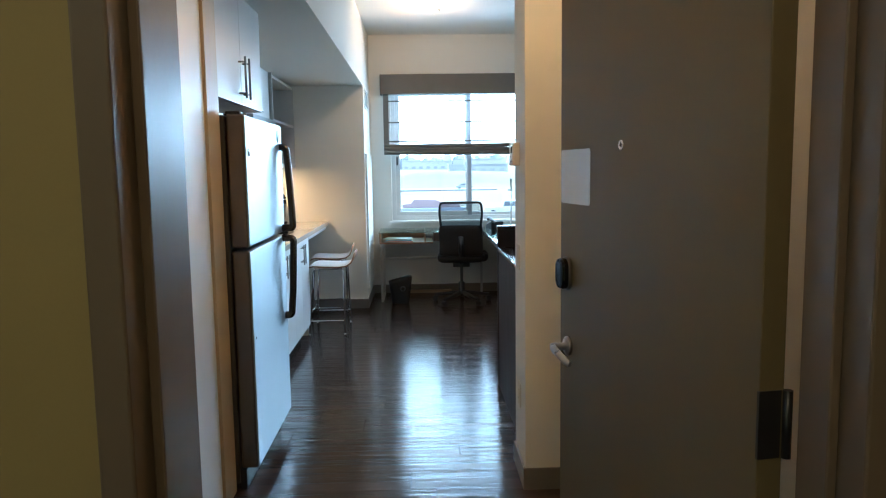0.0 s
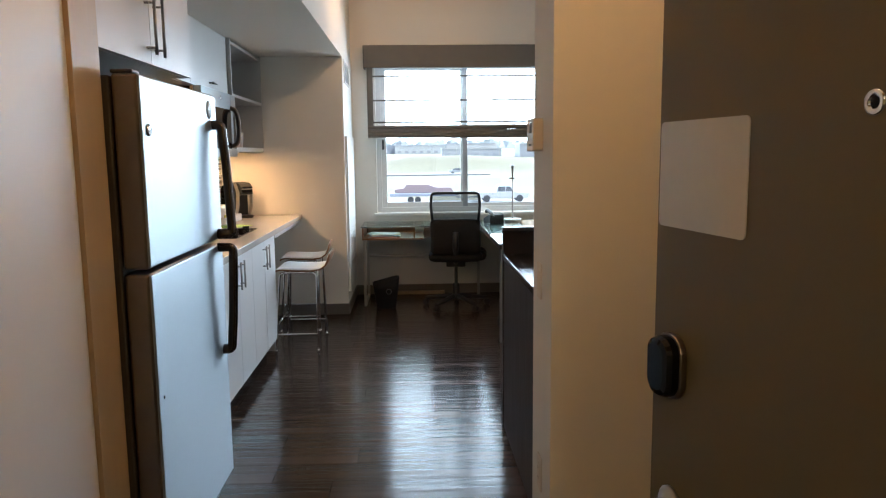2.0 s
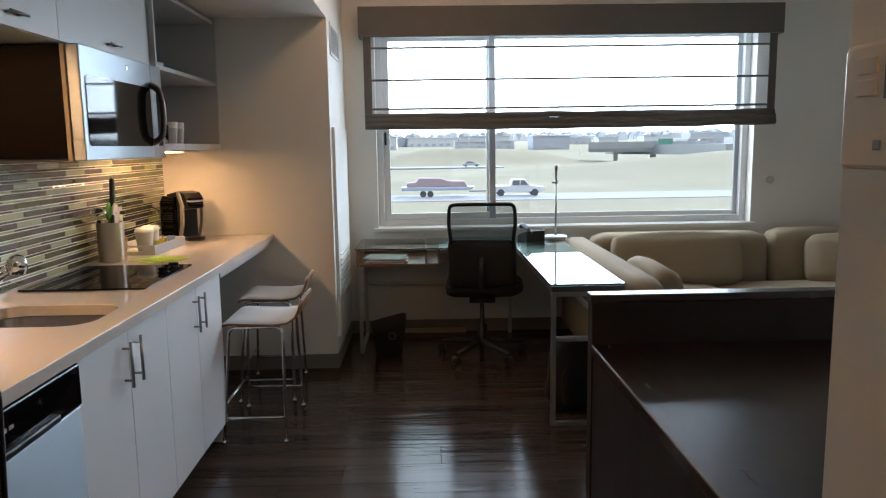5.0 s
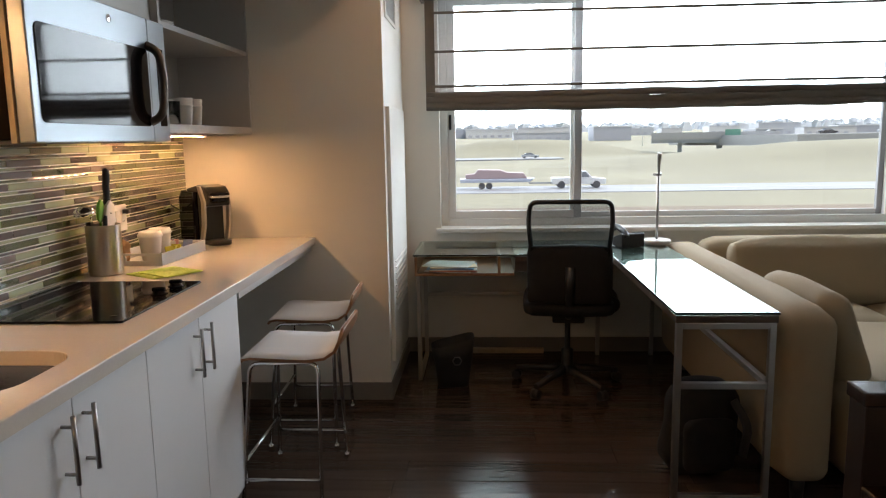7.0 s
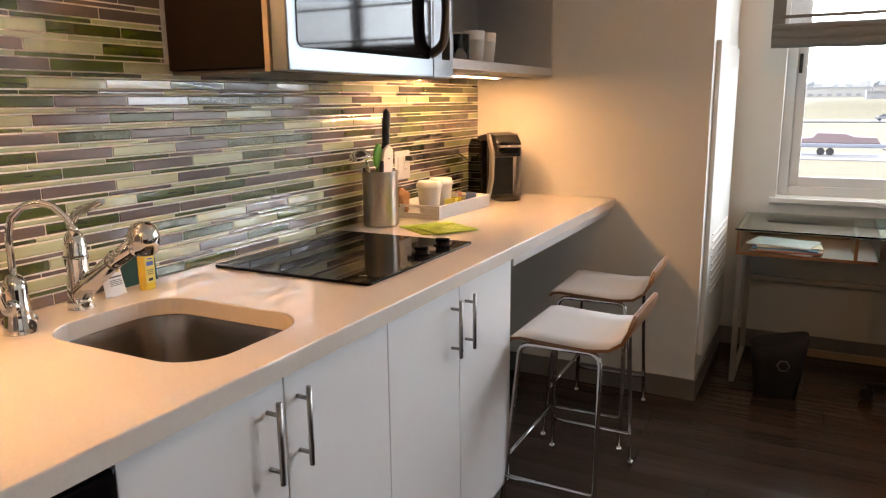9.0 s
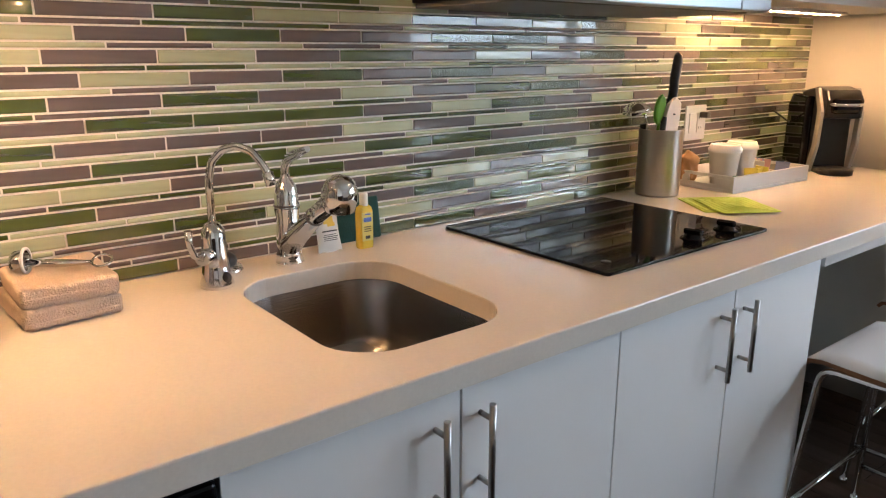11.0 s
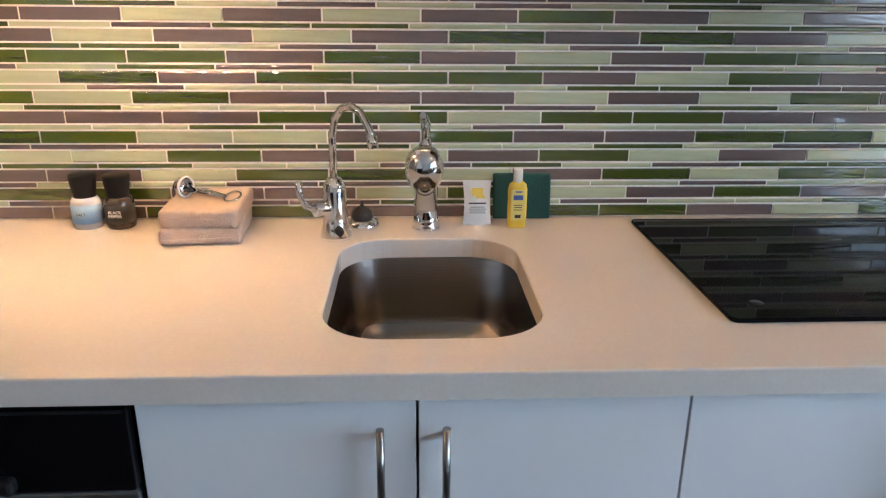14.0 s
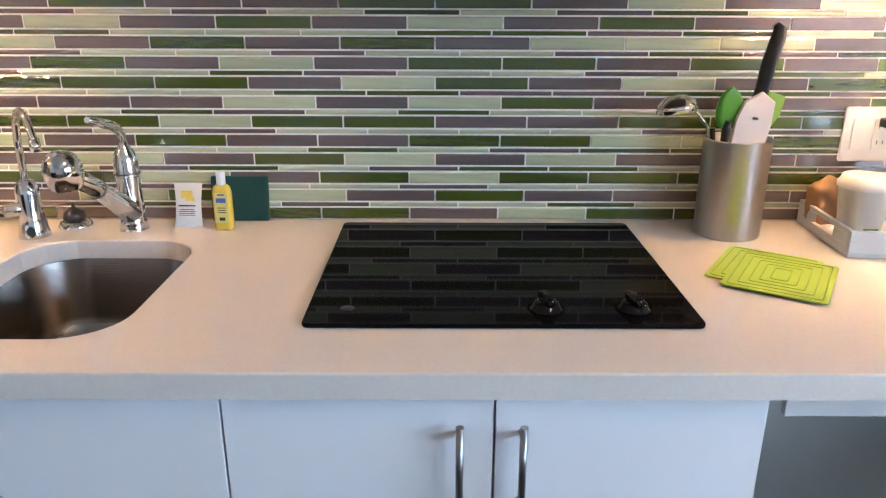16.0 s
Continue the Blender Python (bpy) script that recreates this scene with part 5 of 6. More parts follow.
def coffee_tray():
    t = thing("serving_tray", "white wooden serving tray with hand holes", "tray", pose(-1.515, 6.880, CT, 0, 0, -3))
    W, L, H, th = 0.235, 0.43, 0.052, 0.009
    part("base", bm_box(-W / 2, -L / 2, 0, W / 2, L / 2, 0.008, 0.001), WHITE_PL, t)
    for x in (-W / 2, W / 2 - th):
        part("side", bm_box(x, -L / 2, 0.0082, x + th, L / 2, H, 0.0015), WHITE_PL, t)
    for y in (-L / 2, L / 2 - th):
        e = part("end", bm_box(-W / 2 + th, y, 0.0082, W / 2 - th, y + th, 0.020, 0.0005), WHITE_PL, t)
        part("end_top", bm_box(-W / 2 + th, y, 0.042, W / 2 - th, y + th, H, 0.001), WHITE_PL, e)
        for a in (-W / 2 + th, 0.048):
            part("end_cheek", bm_box(a, y, 0.0202, a + 0.060, y + th, 0.0418), WHITE_PL, e)
    cup = mat("paper_cup", (0.74, 0.70, 0.64), 0.6, var=0.03)
    for x, y in ((0.040, -0.150), (0.028, -0.030)):
        c = thing("paper_cup", "white paper coffee cup with a lid", "cup", pose(-1.520 + x, 6.862 + y, CT + 0.009) @ Matrix.Scale(1.2, 4), "lidded cups on the tray")
        part("wall", bm_lathe([(0, 0), (0.029, 0), (0.030, 0.003), (0.040, 0.093), (0.042, 0.096), (0, 0.096)], 28), cup, c)
        part("lid", bm_lathe([(0.043, 0.093), (0.0435, 0.100), (0.040, 0.104), (0.037, 0.112), (0.034, 0.112), (0.033, 0.108), (0, 0.108)], 28), WHITE_PL, c, "white plastic lid")
        part("logo", moved(bm_box(-0.012, -0.004, 0, 0.012, 0.004, 0.0008), pose(0.0345, 0, 0.028, 90, 0, 90)), mat("green_print", (0.08, 0.25, 0.08), 0.5), c)
    b = thing("snack_bag", "crumpled tan paper snack bag on the tray", "bag", pose(-1.606, 6.708, CT + 0.009))
    bm = soft_box(0.04, 0.075, 0.085, 0.014, 0.01, 10, 50)
    for v in bm.verts:
        v.co += Vector(noise.noise_vector(v.co * 40)) * 0.010
    part("bag", moved(bm, pose(0, 0, 0.046)), mat("tan_paper", (0.48, 0.26, 0.11), 0.5, var=0.2, scale=40), b)
    rnd = random.Random(4)
    cols = [("sugar_white", (0.75, 0.72, 0.68)), ("sweetener_pink", (0.70, 0.38, 0.36)), ("tea_yellow", (0.72, 0.62, 0.08)), ("sweetener_blue", (0.25, 0.3, 0.55))]
    for i in range(12):
        nm, col = cols[i % 4]
        x, y = rnd.uniform(-0.06, 0.08), rnd.uniform(0.06, 0.19)
        if i % 4 == 2:
            x, y = 0.085, -0.055 + 0.03 * (i // 4)
        solo("sweetener_packet", bm_box(-0.022, -0.003, -0.028, 0.022, 0.003, 0.028, 0.0015), mat(nm, col, 0.6), "small paper sweetener packet on the tray", "packet", pose(-1.520 + x, 6.862 + y, CT + 0.036, rnd.uniform(-25, 25), rnd.uniform(-5, 5), rnd.uniform(0, 180)), "sweetener packets")


coffee_tray()


def coffee_maker():
    k = thing("coffee_maker", "black pod coffee maker with silver side stripes", "coffee maker", pose(-1.470, 7.37, CT, 0, 0, -42))
    silver = mat("silver_plastic", (0.50, 0.48, 0.46), 0.35, 0.6)
    # front towards +x
    side = [(-0.13, 0.0), (0.10, 0.0), (0.13, 0.015), (0.045, 0.018), (0.045, 0.19), (0.12, 0.20), (0.125, 0.262), (0.09, 0.295), (0.02, 0.305), (-0.10, 0.285), (-0.135, 0.25), (-0.14, 0.06)]
    part("body", bm_prism(side, -0.062, 0.062, 0.008, axis="y"), BLACK, k)
    for y in (-0.068, 0.068):
        part("side_stripe", bm_prism([(0.028, 0.0), (0.058, 0.0), (0.098, 0.10), (0.105, 0.22), (0.060, 0.30), (0.030, 0.30), (0.070, 0.22), (0.062, 0.10)], y - 0.006, y + 0.006, 0.002, axis="y"), silver, k, "silver side stripe")
    part("water_tank", bm_prism([(-0.135, 0.02), (0.022, 0.0), (0.030, 0.10), (0.028, 0.27), (-0.10, 0.275), (-0.13, 0.24)], -0.098, -0.066, 0.008, axis="y"), BLACK_GLOSS, k, "dark water tank")
    part("drip_tray", bm_lathe([(0, 0.0), (0.058, 0.0), (0.060, 0.018), (0.054, 0.022), (0, 0.020)], 28, m=pose(0.105, 0, 0)), BLACK, k)
    part("brew_head", bm_box(0.05, -0.050, 0.215, 0.142, 0.050, 0.268, 0.014), BLACK_GLOSS, k)
    part("handle", bm_tube(arc([(0.07, -0.056, 0.252), (0.148, -0.050, 0.246), (0.148, 0.050, 0.246), (0.07, 0.056, 0.252)], 0.03), 0.006, 8), CHROME, k, "chrome lift handle")
    # mains lead to the socket
    part("lead", bm_tube(arc([(-0.10, -0.09, 0.16), (-0.10, -0.20, 0.235), (-0.02, -0.36, 0.245), (0.03, -0.42, 0.235)], 0.05), 0.0035, 8), BLACK, k, "black mains lead")


coffee_maker()


def wall_plate(name, label, m, gangs, kind, material):
    p = thing(name, label, "outlet" if kind == "outlet" else "switch", m)
    w = 0.072 if gangs == 1 else 0.118
    part("plate", bm_prism(outline(w, 0.117, 0.005), 0, 0.005, 0.0015), material, p)
    for g in range(gangs):
        x = (g - (gangs - 1) / 2) * 0.046
        ins = part("insert", bm_prism(outline(0.033, 0.066, 0.002), 0.005, 0.0075, 0.0005, None), material, p)
        ins.location.x = x
        if kind == "outlet" and g == gangs - 1:
            for zz in (-0.017, 0.017):
                for dx in (-0.006, 0.006):
                    part("slot", bm_box(dx - 0.001, zz - 0.004, 0.0074, dx + 0.001, zz + 0.004, 0.0078), BLACK, ins)
    return p


wall_plate("wall_outlet", "white double switch and outlet plate on the tiles", facing(WALL_X + 0.0065, 6.800, 1.118), 2, "outlet", WHITE_PL)
pl = thing("mains_plug", "black mains plug in the wall outlet", "plug", facing(WALL_X + 0.0145, 6.825, 1.145))
part("plug_body", bm_box(-0.012, -0.010, 0, 0.012, 0.010, 0.030, 0.004), BLACK, pl)

# crockery on the open shelf
SHELF = 1.484 + 0.0352
china = mat("white_china", (0.76, 0.74, 0.70), 0.15, var=0.02, coat=0.4)
for i in range(6):
    solo("plate", bm_lathe([(0, 0.0), (0.045, 0.0), (0.075, 0.010), (0.076, 0.012), (0.045, 0.004), (0, 0.004)], 28), china, "white china saucer in a stack", "plate", pose(-1.375, 6.560, SHELF + 0.0125 * i), "stacked saucers")
for x, y in ((-1.42, 6.700), (-1.36, 6.755)):
    solo("drinking_glass", bm_lathe([(0, 0.0), (0.030, 0.0), (0.034, 0.10), (0.0325, 0.10), (0.028, 0.006), (0, 0.006)], 24), CLEARGLASS, "clear drinking glass on the shelf", "glass", pose(x, y, SHELF), "drinking glasses")
for x, y in ((-1.36, 6.875), (-1.36, 6.985), (-1.46, 6.93)):
    solo("paper_cup", bm_lathe([(0, 0.0), (0.032, 0.0), (0.040, 0.085), (0.042, 0.088), (0.039, 0.09), (0.042, 0.118), (0.040, 0.12), (0, 0.11)], 24), mat("paper_cup", (0.74, 0.70, 0.64), 0.6, var=0.03), "two nested paper cups on the shelf", "cup", pose(x, y, SHELF), "shelf cups")
for i in range(3):
    solo("bowl", bm_lathe([(0, 0.0), (0.07, 0.0), (0.10, 0.004), (0.13, 0.014), (0.128, 0.016), (0.09, 0.008), (0, 0.006)], 32), china, "white china dinner plate in a stack", "plate", pose(-1.45, 6.72, 1.484 + 0.405 + 0.0222 + 0.008 * i), "dinner plates")


def led_bar(y0, y1, x, z, count, strength):
    """A slim lamp bar with a row of warm lamps facing down."""
    b = thing("under_cabinet_light", "slim warm LED bar fixed under the wall unit", "light", pose(x, y0, z))
    part("housing", bm_box(-0.020, 0, -0.003, 0.020, y1 - y0, 0.008, 0.002), WHITE_PL, b)
    g = glow("warm_led_%d" % strength, (1.0, 0.53, 0.22), strength)
    for i in range(count):
        y = (y1 - y0) * (i + 0.5) / count
        part("led", bm_box(-0.005, y - 0.005, -0.0035, 0.005, y + 0.005, -0.0032), g, b)


led_bar(6.60, 7.34, -1.46, 1.476, 13, 1850)
led_bar(4.14, 4.90, -1.37, 1.452, 13, 1400)
led_bar(4.99, 5.36, -1.53, 1.887, 7, 1800)
solo("wall_box", bm_box(WALL_X + 0.003, 4.112, 1.4605, -1.305, 4.958, 1.8945, 0.001), GREY_LAM, "grey laminate wall box above the counter", "cabinet")

# ---- hall and room fittings ----


def thermostat():
    t = thing("thermostat", "ivory wall thermostat with a grey display", "thermostat", pose(NX, 3.345, 1.512, 90, 0, -90))
    part("case", bm_prism(outline(0.118, 0.105, 0.008), 0, 0.034, 0.004), CREAM_PL, t)
    part("display", bm_box(0.000, 0.005, 0.0338, 0.042, 0.040, 0.0352, 0.0008), mat("lcd_grey", (0.16, 0.20, 0.20), 0.12), t, "grey display")
    for i in range(2):
        part("key", bm_box(-0.036, 0.008 + 0.018 * i, 0.0338, -0.010, 0.022 + 0.018 * i, 0.0362, 0.001), CREAM_PL, t)
    for i in range(3):
        part("button", bm_box(-0.010 + 0.018 * i, -0.036, 0.0338, 0.000 + 0.018 * i, -0.028, 0.0355, 0.001), mat("grey_button", (0.3, 0.3, 0.3), 0.4), t)
    for i in range(2):
        part("side_slot", bm_box(-0.0595, -0.035 + 0.014 * i, 0.010, -0.0588, -0.028 + 0.014 * i, 0.017), BLACK, t)


thermostat()
wall_plate("light_switch", "ivory rocker light switch on the partition end", pose(NX, 3.325, 1.040, 90, 0, -90), 1, "switch", CREAM_PL)
wall_plate("wall_outlet_low", "ivory wall outlet low on the partition end", pose(NX, 3.300, 0.390, 90, 0, -90), 1, "outlet", CREAM_PL)


def grille(name, label, m, w, h, bars):
    g = thing(name, label, "air grille", m)
    for a, b, c, d in ((-w / 2, -h / 2, w / 2, -h / 2 + 0.02), (-w / 2, h / 2 - 0.02, w / 2, h / 2), (-w / 2, -h / 2 + 0.02, -w / 2 + 0.02, h / 2 - 0.02), (w / 2 - 0.02, -h / 2 + 0.02, w / 2, h / 2 - 0.02)):
        part("frame", bm_box(a, b, 0.001, c, d, 0.009, 0.001), PAINT, g)
    # no hole behind the slats: a dark plate paints the duct's shade
    part("back", bm_box(-w / 2 + 0.021, -h / 2 + 0.021, 0.0008, w / 2 - 0.021, h / 2 - 0.021, 0.002), BASE, g, "dark plate painted as the shaded duct opening")
    for i in range(bars):
        z = -h / 2 + 0.022 + (h - 0.044) * (i + 0.5) / bars
        part("slat", moved(bm_box(-w / 2 + 0.0205, -0.001, -0.003, w / 2 - 0.0205, 0.001, 0.005), pose(0, z, 0.004, 35, 0, 0)), PAINT, g)


grille("air_grille", "white painted supply air grille high on the wall", facing(WING_X, 7.90, 2.20), 0.46, 0.21, 9)
# access panel with a louvred lower half
p = thing("access_panel", "tall white access panel with low louvres", "panel", facing(WING_X, 7.98, 0.90))
part("panel", bm_box(-0.36, -0.70, 0.001, 0.36, 0.72, 0.022, 0.002), PAINT, p)
for i in range(9):
    part("louvre", moved(bm_box(-0.28, -0.002, -0.002, 0.28, 0.002, 0.006), pose(0, -0.42 + 0.035 * i, 0.024, 35, 0, 0)), PAINT, p)


def downlight(x, y, label, strength):
    d = thing("ceiling_light", label, "ceiling light", pose(x, y, CEIL - 0.012), "round ceiling lights")
    part("trim", bm_lathe([(0.070, 0.0), (0.095, 0.002), (0.097, 0.010), (0.068, 0.011)], 32), WHITE_PL, d)
    part("diffuser", bm_lathe([(0, 0.004), (0.050, 0.004), (0.069, 0.008)], 32), glow("lamp_glow_%d" % strength, (1.0, 0.80, 0.58), strength), d)


downlight(0.35, 2.20, "warm round recessed hall light", 12)
downlight(0.14, 7.2, "round recessed ceiling light in the living area", 8)
# door sign in the corridor
sg = thing("room_sign", "dark framed room sign on the corridor wall", "sign", pose(-0.80, ENTRY_Y - 0.17, 1.42, 90, 0, 0))
part("board", bm_prism(outline(0.15, 0.20, 0.004), 0, 0.012, 0.002), mat("sign_tan", (0.20, 0.15, 0.08), 0.4), sg)
part("face", bm_box(-0.055, -0.045, 0.0118, 0.055, 0.085, 0.0140), BLACK_GLOSS, sg)
part("strip", bm_box(-0.055, -0.085, 0.0118, 0.055, -0.060, 0.0140), PAPER, sg)

sn = thing("wall_sensor", "small round grey sensor on the wall", "sensor", pose(2.80, WIN_Y, 1.185, 90, 0, 0))
part("disc", bm_lathe([(0, 0), (0.032, 0), (0.032, 0.010), (0.026, 0.016), (0, 0.017)], 24), mat("sensor_grey", (0.52, 0.50, 0.46), 0.5), sn)

# ---- on and under the desk ----
DZT = 0.7702


def desk_lamp():
    l = thing("desk_lamp", "slim nickel desk lamp with a round base", "lamp", pose(1.045, 8.235, DZT, 0, 0, 20))
    part("base", bm_lathe([(0, 0), (0.085, 0), (0.088, 0.006), (0.088, 0.022), (0.082, 0.028), (0.012, 0.030), (0, 0.030)], 32), mat("lamp_base", (0.62, 0.60, 0.56), 0.35, 0.3), l)
    part("pole", bm_tube([(0, 0, 0.03), (0, 0, 0.43)], 0.008, 10), NICKEL, l)
    h = part("joint", bm_tube([(-0.035, 0, 0.432), (0.018, 0, 0.432)], 0.009, 10), NICKEL, l)
    part("head", bm_tube([(0, -0.006, 0.425), (-0.012, -0.02, 0.49), (-0.028, -0.05, 0.555), (-0.030, -0.055, 0.565)], [0.006, 0.010, 0.014, 0.012], 12), NICKEL, h)


desk_lamp()


def phone():
    p = thing("desk_phone", "black desk telephone with a pale keypad side", "telephone", pose(0.845, 8.16, DZT, 0, 0, 18) @ Matrix.Scale(0.80, 4))
    part("body", bm_prism([(-0.10, 0), (0.10, 0), (0.10, 0.05), (-0.08, 0.11), (-0.10, 0.10)], -0.095, 0.095, 0.006, axis="x"), BLACK, p)
    kp = part("keypad", moved(bm_box(0.0, -0.085, 0, 0.085, 0.085, 0.004), pose(0, 0.01, 0.0815, -18.4, 0, 0)), mat("keypad_grey", (0.35, 0.36, 0.36), 0.4), p)
    for i in range(12):
        part("key", moved(bm_box(0.012 + 0.024 * (i % 3), -0.07 + 0.028 * (i // 3), 0.004, 0.030 + 0.024 * (i % 3), -0.052 + 0.028 * (i // 3), 0.008, 0.001), pose(0, 0.01, 0.0815, -18.4, 0, 0)), WHITE_PL, kp)
    part("handset", bm_tube(arc([(-0.055, -0.10, 0.075), (-0.055, -0.08, 0.112), (-0.055, 0.07, 0.152), (-0.055, 0.10, 0.125)], 0.03), 0.022, 10), BLACK, p, "black handset")


phone()
nb = thing("notepad", "white notepad with a pen on the desk", "notepad", pose(0.48, 8.10, DZT, 0, 0, 4))
part("pad", bm_box(-0.09, -0.05, 0, 0.09, 0.05, 0.006, 0.001), PAPER, nb)
part("pen", bm_tube([(-0.07, -0.01, 0.010), (0.06, 0.015, 0.010)], 0.004, 8), BLACK, nb)
rnd = random.Random(9)
mags = [(0.72, 0.70, 0.68), (0.60, 0.20, 0.12), (0.75, 0.72, 0.66), (0.16, 0.36, 0.60), (0.80, 0.62, 0.40), (0.80, 0.79, 0.76)]
for i, col in enumerate(mags):
    solo("magazine", bm_box(-0.14, -0.105, 0, 0.14, 0.105, 0.006, 0.001), mat("cover_%s" % "abcdef"[i], col, 0.35, var=0.3, scale=9), "glossy magazine stacked in the desk tray", "magazine", pose(-0.235 + rnd.uniform(-0.02, 0.02), 7.985 + rnd.uniform(-0.01, 0.02), 0.6584 + 0.0065 * i, 0, 0, rnd.uniform(-16, 16)), "magazines")


def trash_bag():
    b = thing("waste_basket", "black fabric waste basket with a printed mark", "waste basket", pose(-0.225, 7.80, 0, 0, 0, 6))
    sh = outline(0.24, 0.17, 0.05, 5)
    bm = bmesh.new()
    rings = []
    for k, z in ((0.72, 0.0), (0.76, 0.01), (0.95, 0.18), (1.05, 0.27), (1.03, 0.27), (0.92, 0.18), (0.72, 0.015)):
        rings.append([bm.verts.new((x * k, y * k, z + (0.03 * (x / 0.12) if z > 0.25 else 0))) for x, y in sh])
    for a, c in zip(rings, rings[1:]):
        for i in range(len(a)):
            bm.faces.new((a[i], a[(i + 1) % len(a)], c[(i + 1) % len(a)], c[i])).smooth = True
    bm.faces.new(rings[0][::-1])
    bm.faces.new(rings[-1])
    part("bin", bm, BLACK_CLOTH, b)
    part("mark", moved(bm_lathe([(0.022, 0), (0.030, 0), (0.030, 0.001), (0.022, 0.001)], 6), pose(0.02, -0.088, 0.17, 90, 0, 0)), mat("pale_print", (0.10, 0.10, 0.10), 0.7), b)


trash_bag()


def backpack():
    b = thing("backpack", "black backpack standing under the desk return", "bag", pose(0.885, 6.72, 0, 0, 0, 8))
    bm = soft_box(0.30, 0.20, 0.39, 0.09, 0.02, 12, 60)
    for v in bm.verts:
        v.co.x += 0.05 * (v.co.z / 0.46) - 0.06 * max(0, v.co.z / 0.46) ** 2
        v.co += Vector(noise.noise_vector(v.co * 9)) * 0.012
    part("sack", moved(bm, pose(0, 0, 0.197)), BLACK_CLOTH, b)
    part("pocket", moved(soft_box(0.22, 0.06, 0.22, 0.03, 0.01, 8, 61), pose(0, -0.11, 0.15)), BLACK_CLOTH, b)
    part("strap", bm_tube(arc([(0.10, -0.10, 0.34), (0.15, -0.15, 0.25), (0.14, -0.12, 0.10)], 0.06), 0.010, 6, flat=2.0), mat("strap_grey", (0.035, 0.035, 0.035), 0.6), b, "grey shoulder strap")


backpack()
solo("power_strip", bm_box(-0.26, -0.02, 0, 0.26, 0.02, 0.035, 0.004), mat("tan_plastic", (0.42, 0.30, 0.18), 0.4), "tan power strip on the floor by the wall", "power strip", pose(0.10, WIN_Y - 0.035, 0))
hd = solo("cable_coil", bm_tube([(0.045 * math.cos(2 * math.pi * i / 24), 0, 0.045 * math.sin(2 * math.pi * i / 24)) for i in range(24)], 0.018, 8, closed=True), BLACK, "coiled black cable hung on the desk frame", "cable", pose(0.682, 7.87, 0.50))

# ---- outside ----
GZ = -4.2
GRASS = mat("dry_grass", (0.31, 0.285, 0.195), 0.95, var=0.35, scale=0.05, bump=0.3, bscale=0.8)
GREENGRASS = mat("green_grass", (0.24, 0.25, 0.12), 0.95, var=0.3, scale=0.06, bscale=0.8)
# both greys are lighter than the materials, with distance haze mixed in
ASPHALT = mat("asphalt", (0.38, 0.39, 0.42), 0.85, var=0.15, scale=0.3, bscale=4)
CONCRETE = mat("concrete", (0.56, 0.56, 0.56), 0.85, var=0.12, scale=0.5)


def rise(y):
    """The far land climbs slowly to the horizon."""
    return 0.016 * max(0.0, y - 260)


def ground():
    bm = bmesh.new()
    xs = [-3000, -1200, -600] + [-320 + 16 * i for i in range(41)] + [600, 1200, 3000]
    ys = [8.9, 20, 40] + [52 + 9 * i for i in range(32)] + [420, 600, 1000, 2000, 4800]

    def height(x, y):
        h = 4.3 * math.exp(-((x - 97) / 58) ** 4 - ((y - 158) / 28) ** 2) + 5.2 * math.exp(-((x - 14) / 30) ** 4 - ((y - 236) / 20) ** 2)
        return GZ + h * min(1, max(0, (y - 92) / 16)) + rise(y)
    g = [[bm.verts.new((x, y, height(x, y))) for x in xs] for y in ys]
    for a, b in zip(g, g[1:]):
        for i in range(len(xs) - 1):
            bm.faces.new((a[i], a[i + 1], b[i + 1], b[i])).smooth = True
    return structure("ground", bm, GRASS, "dry tan grass beside a highway", "ground")


ground()
structure("road_1", bm_box(-600, 78, GZ - 0.5, 600, 88, GZ + 0.06), ASPHALT, "grey frontage road", "road")
structure("road_line", bm_box(-600, 82.8, GZ + 0.064, 600, 83.1, GZ + 0.07), mat("road_paint", (0.6, 0.58, 0.5), 0.7), "pale road line", "road line")
structure("road_2", bm_box(-600, 186, GZ - 0.5, 20, 200, GZ + 0.35), ASPHALT, "grey highway beyond the grass", "road")
structure("pavement_1", bm_box(-600, 30, GZ - 0.5, 600, 62, GZ + 0.03), mat("mulch", (0.23, 0.17, 0.12), 0.95, var=0.3, scale=0.2, bscale=2), "brown mulched verge by the road", "verge")


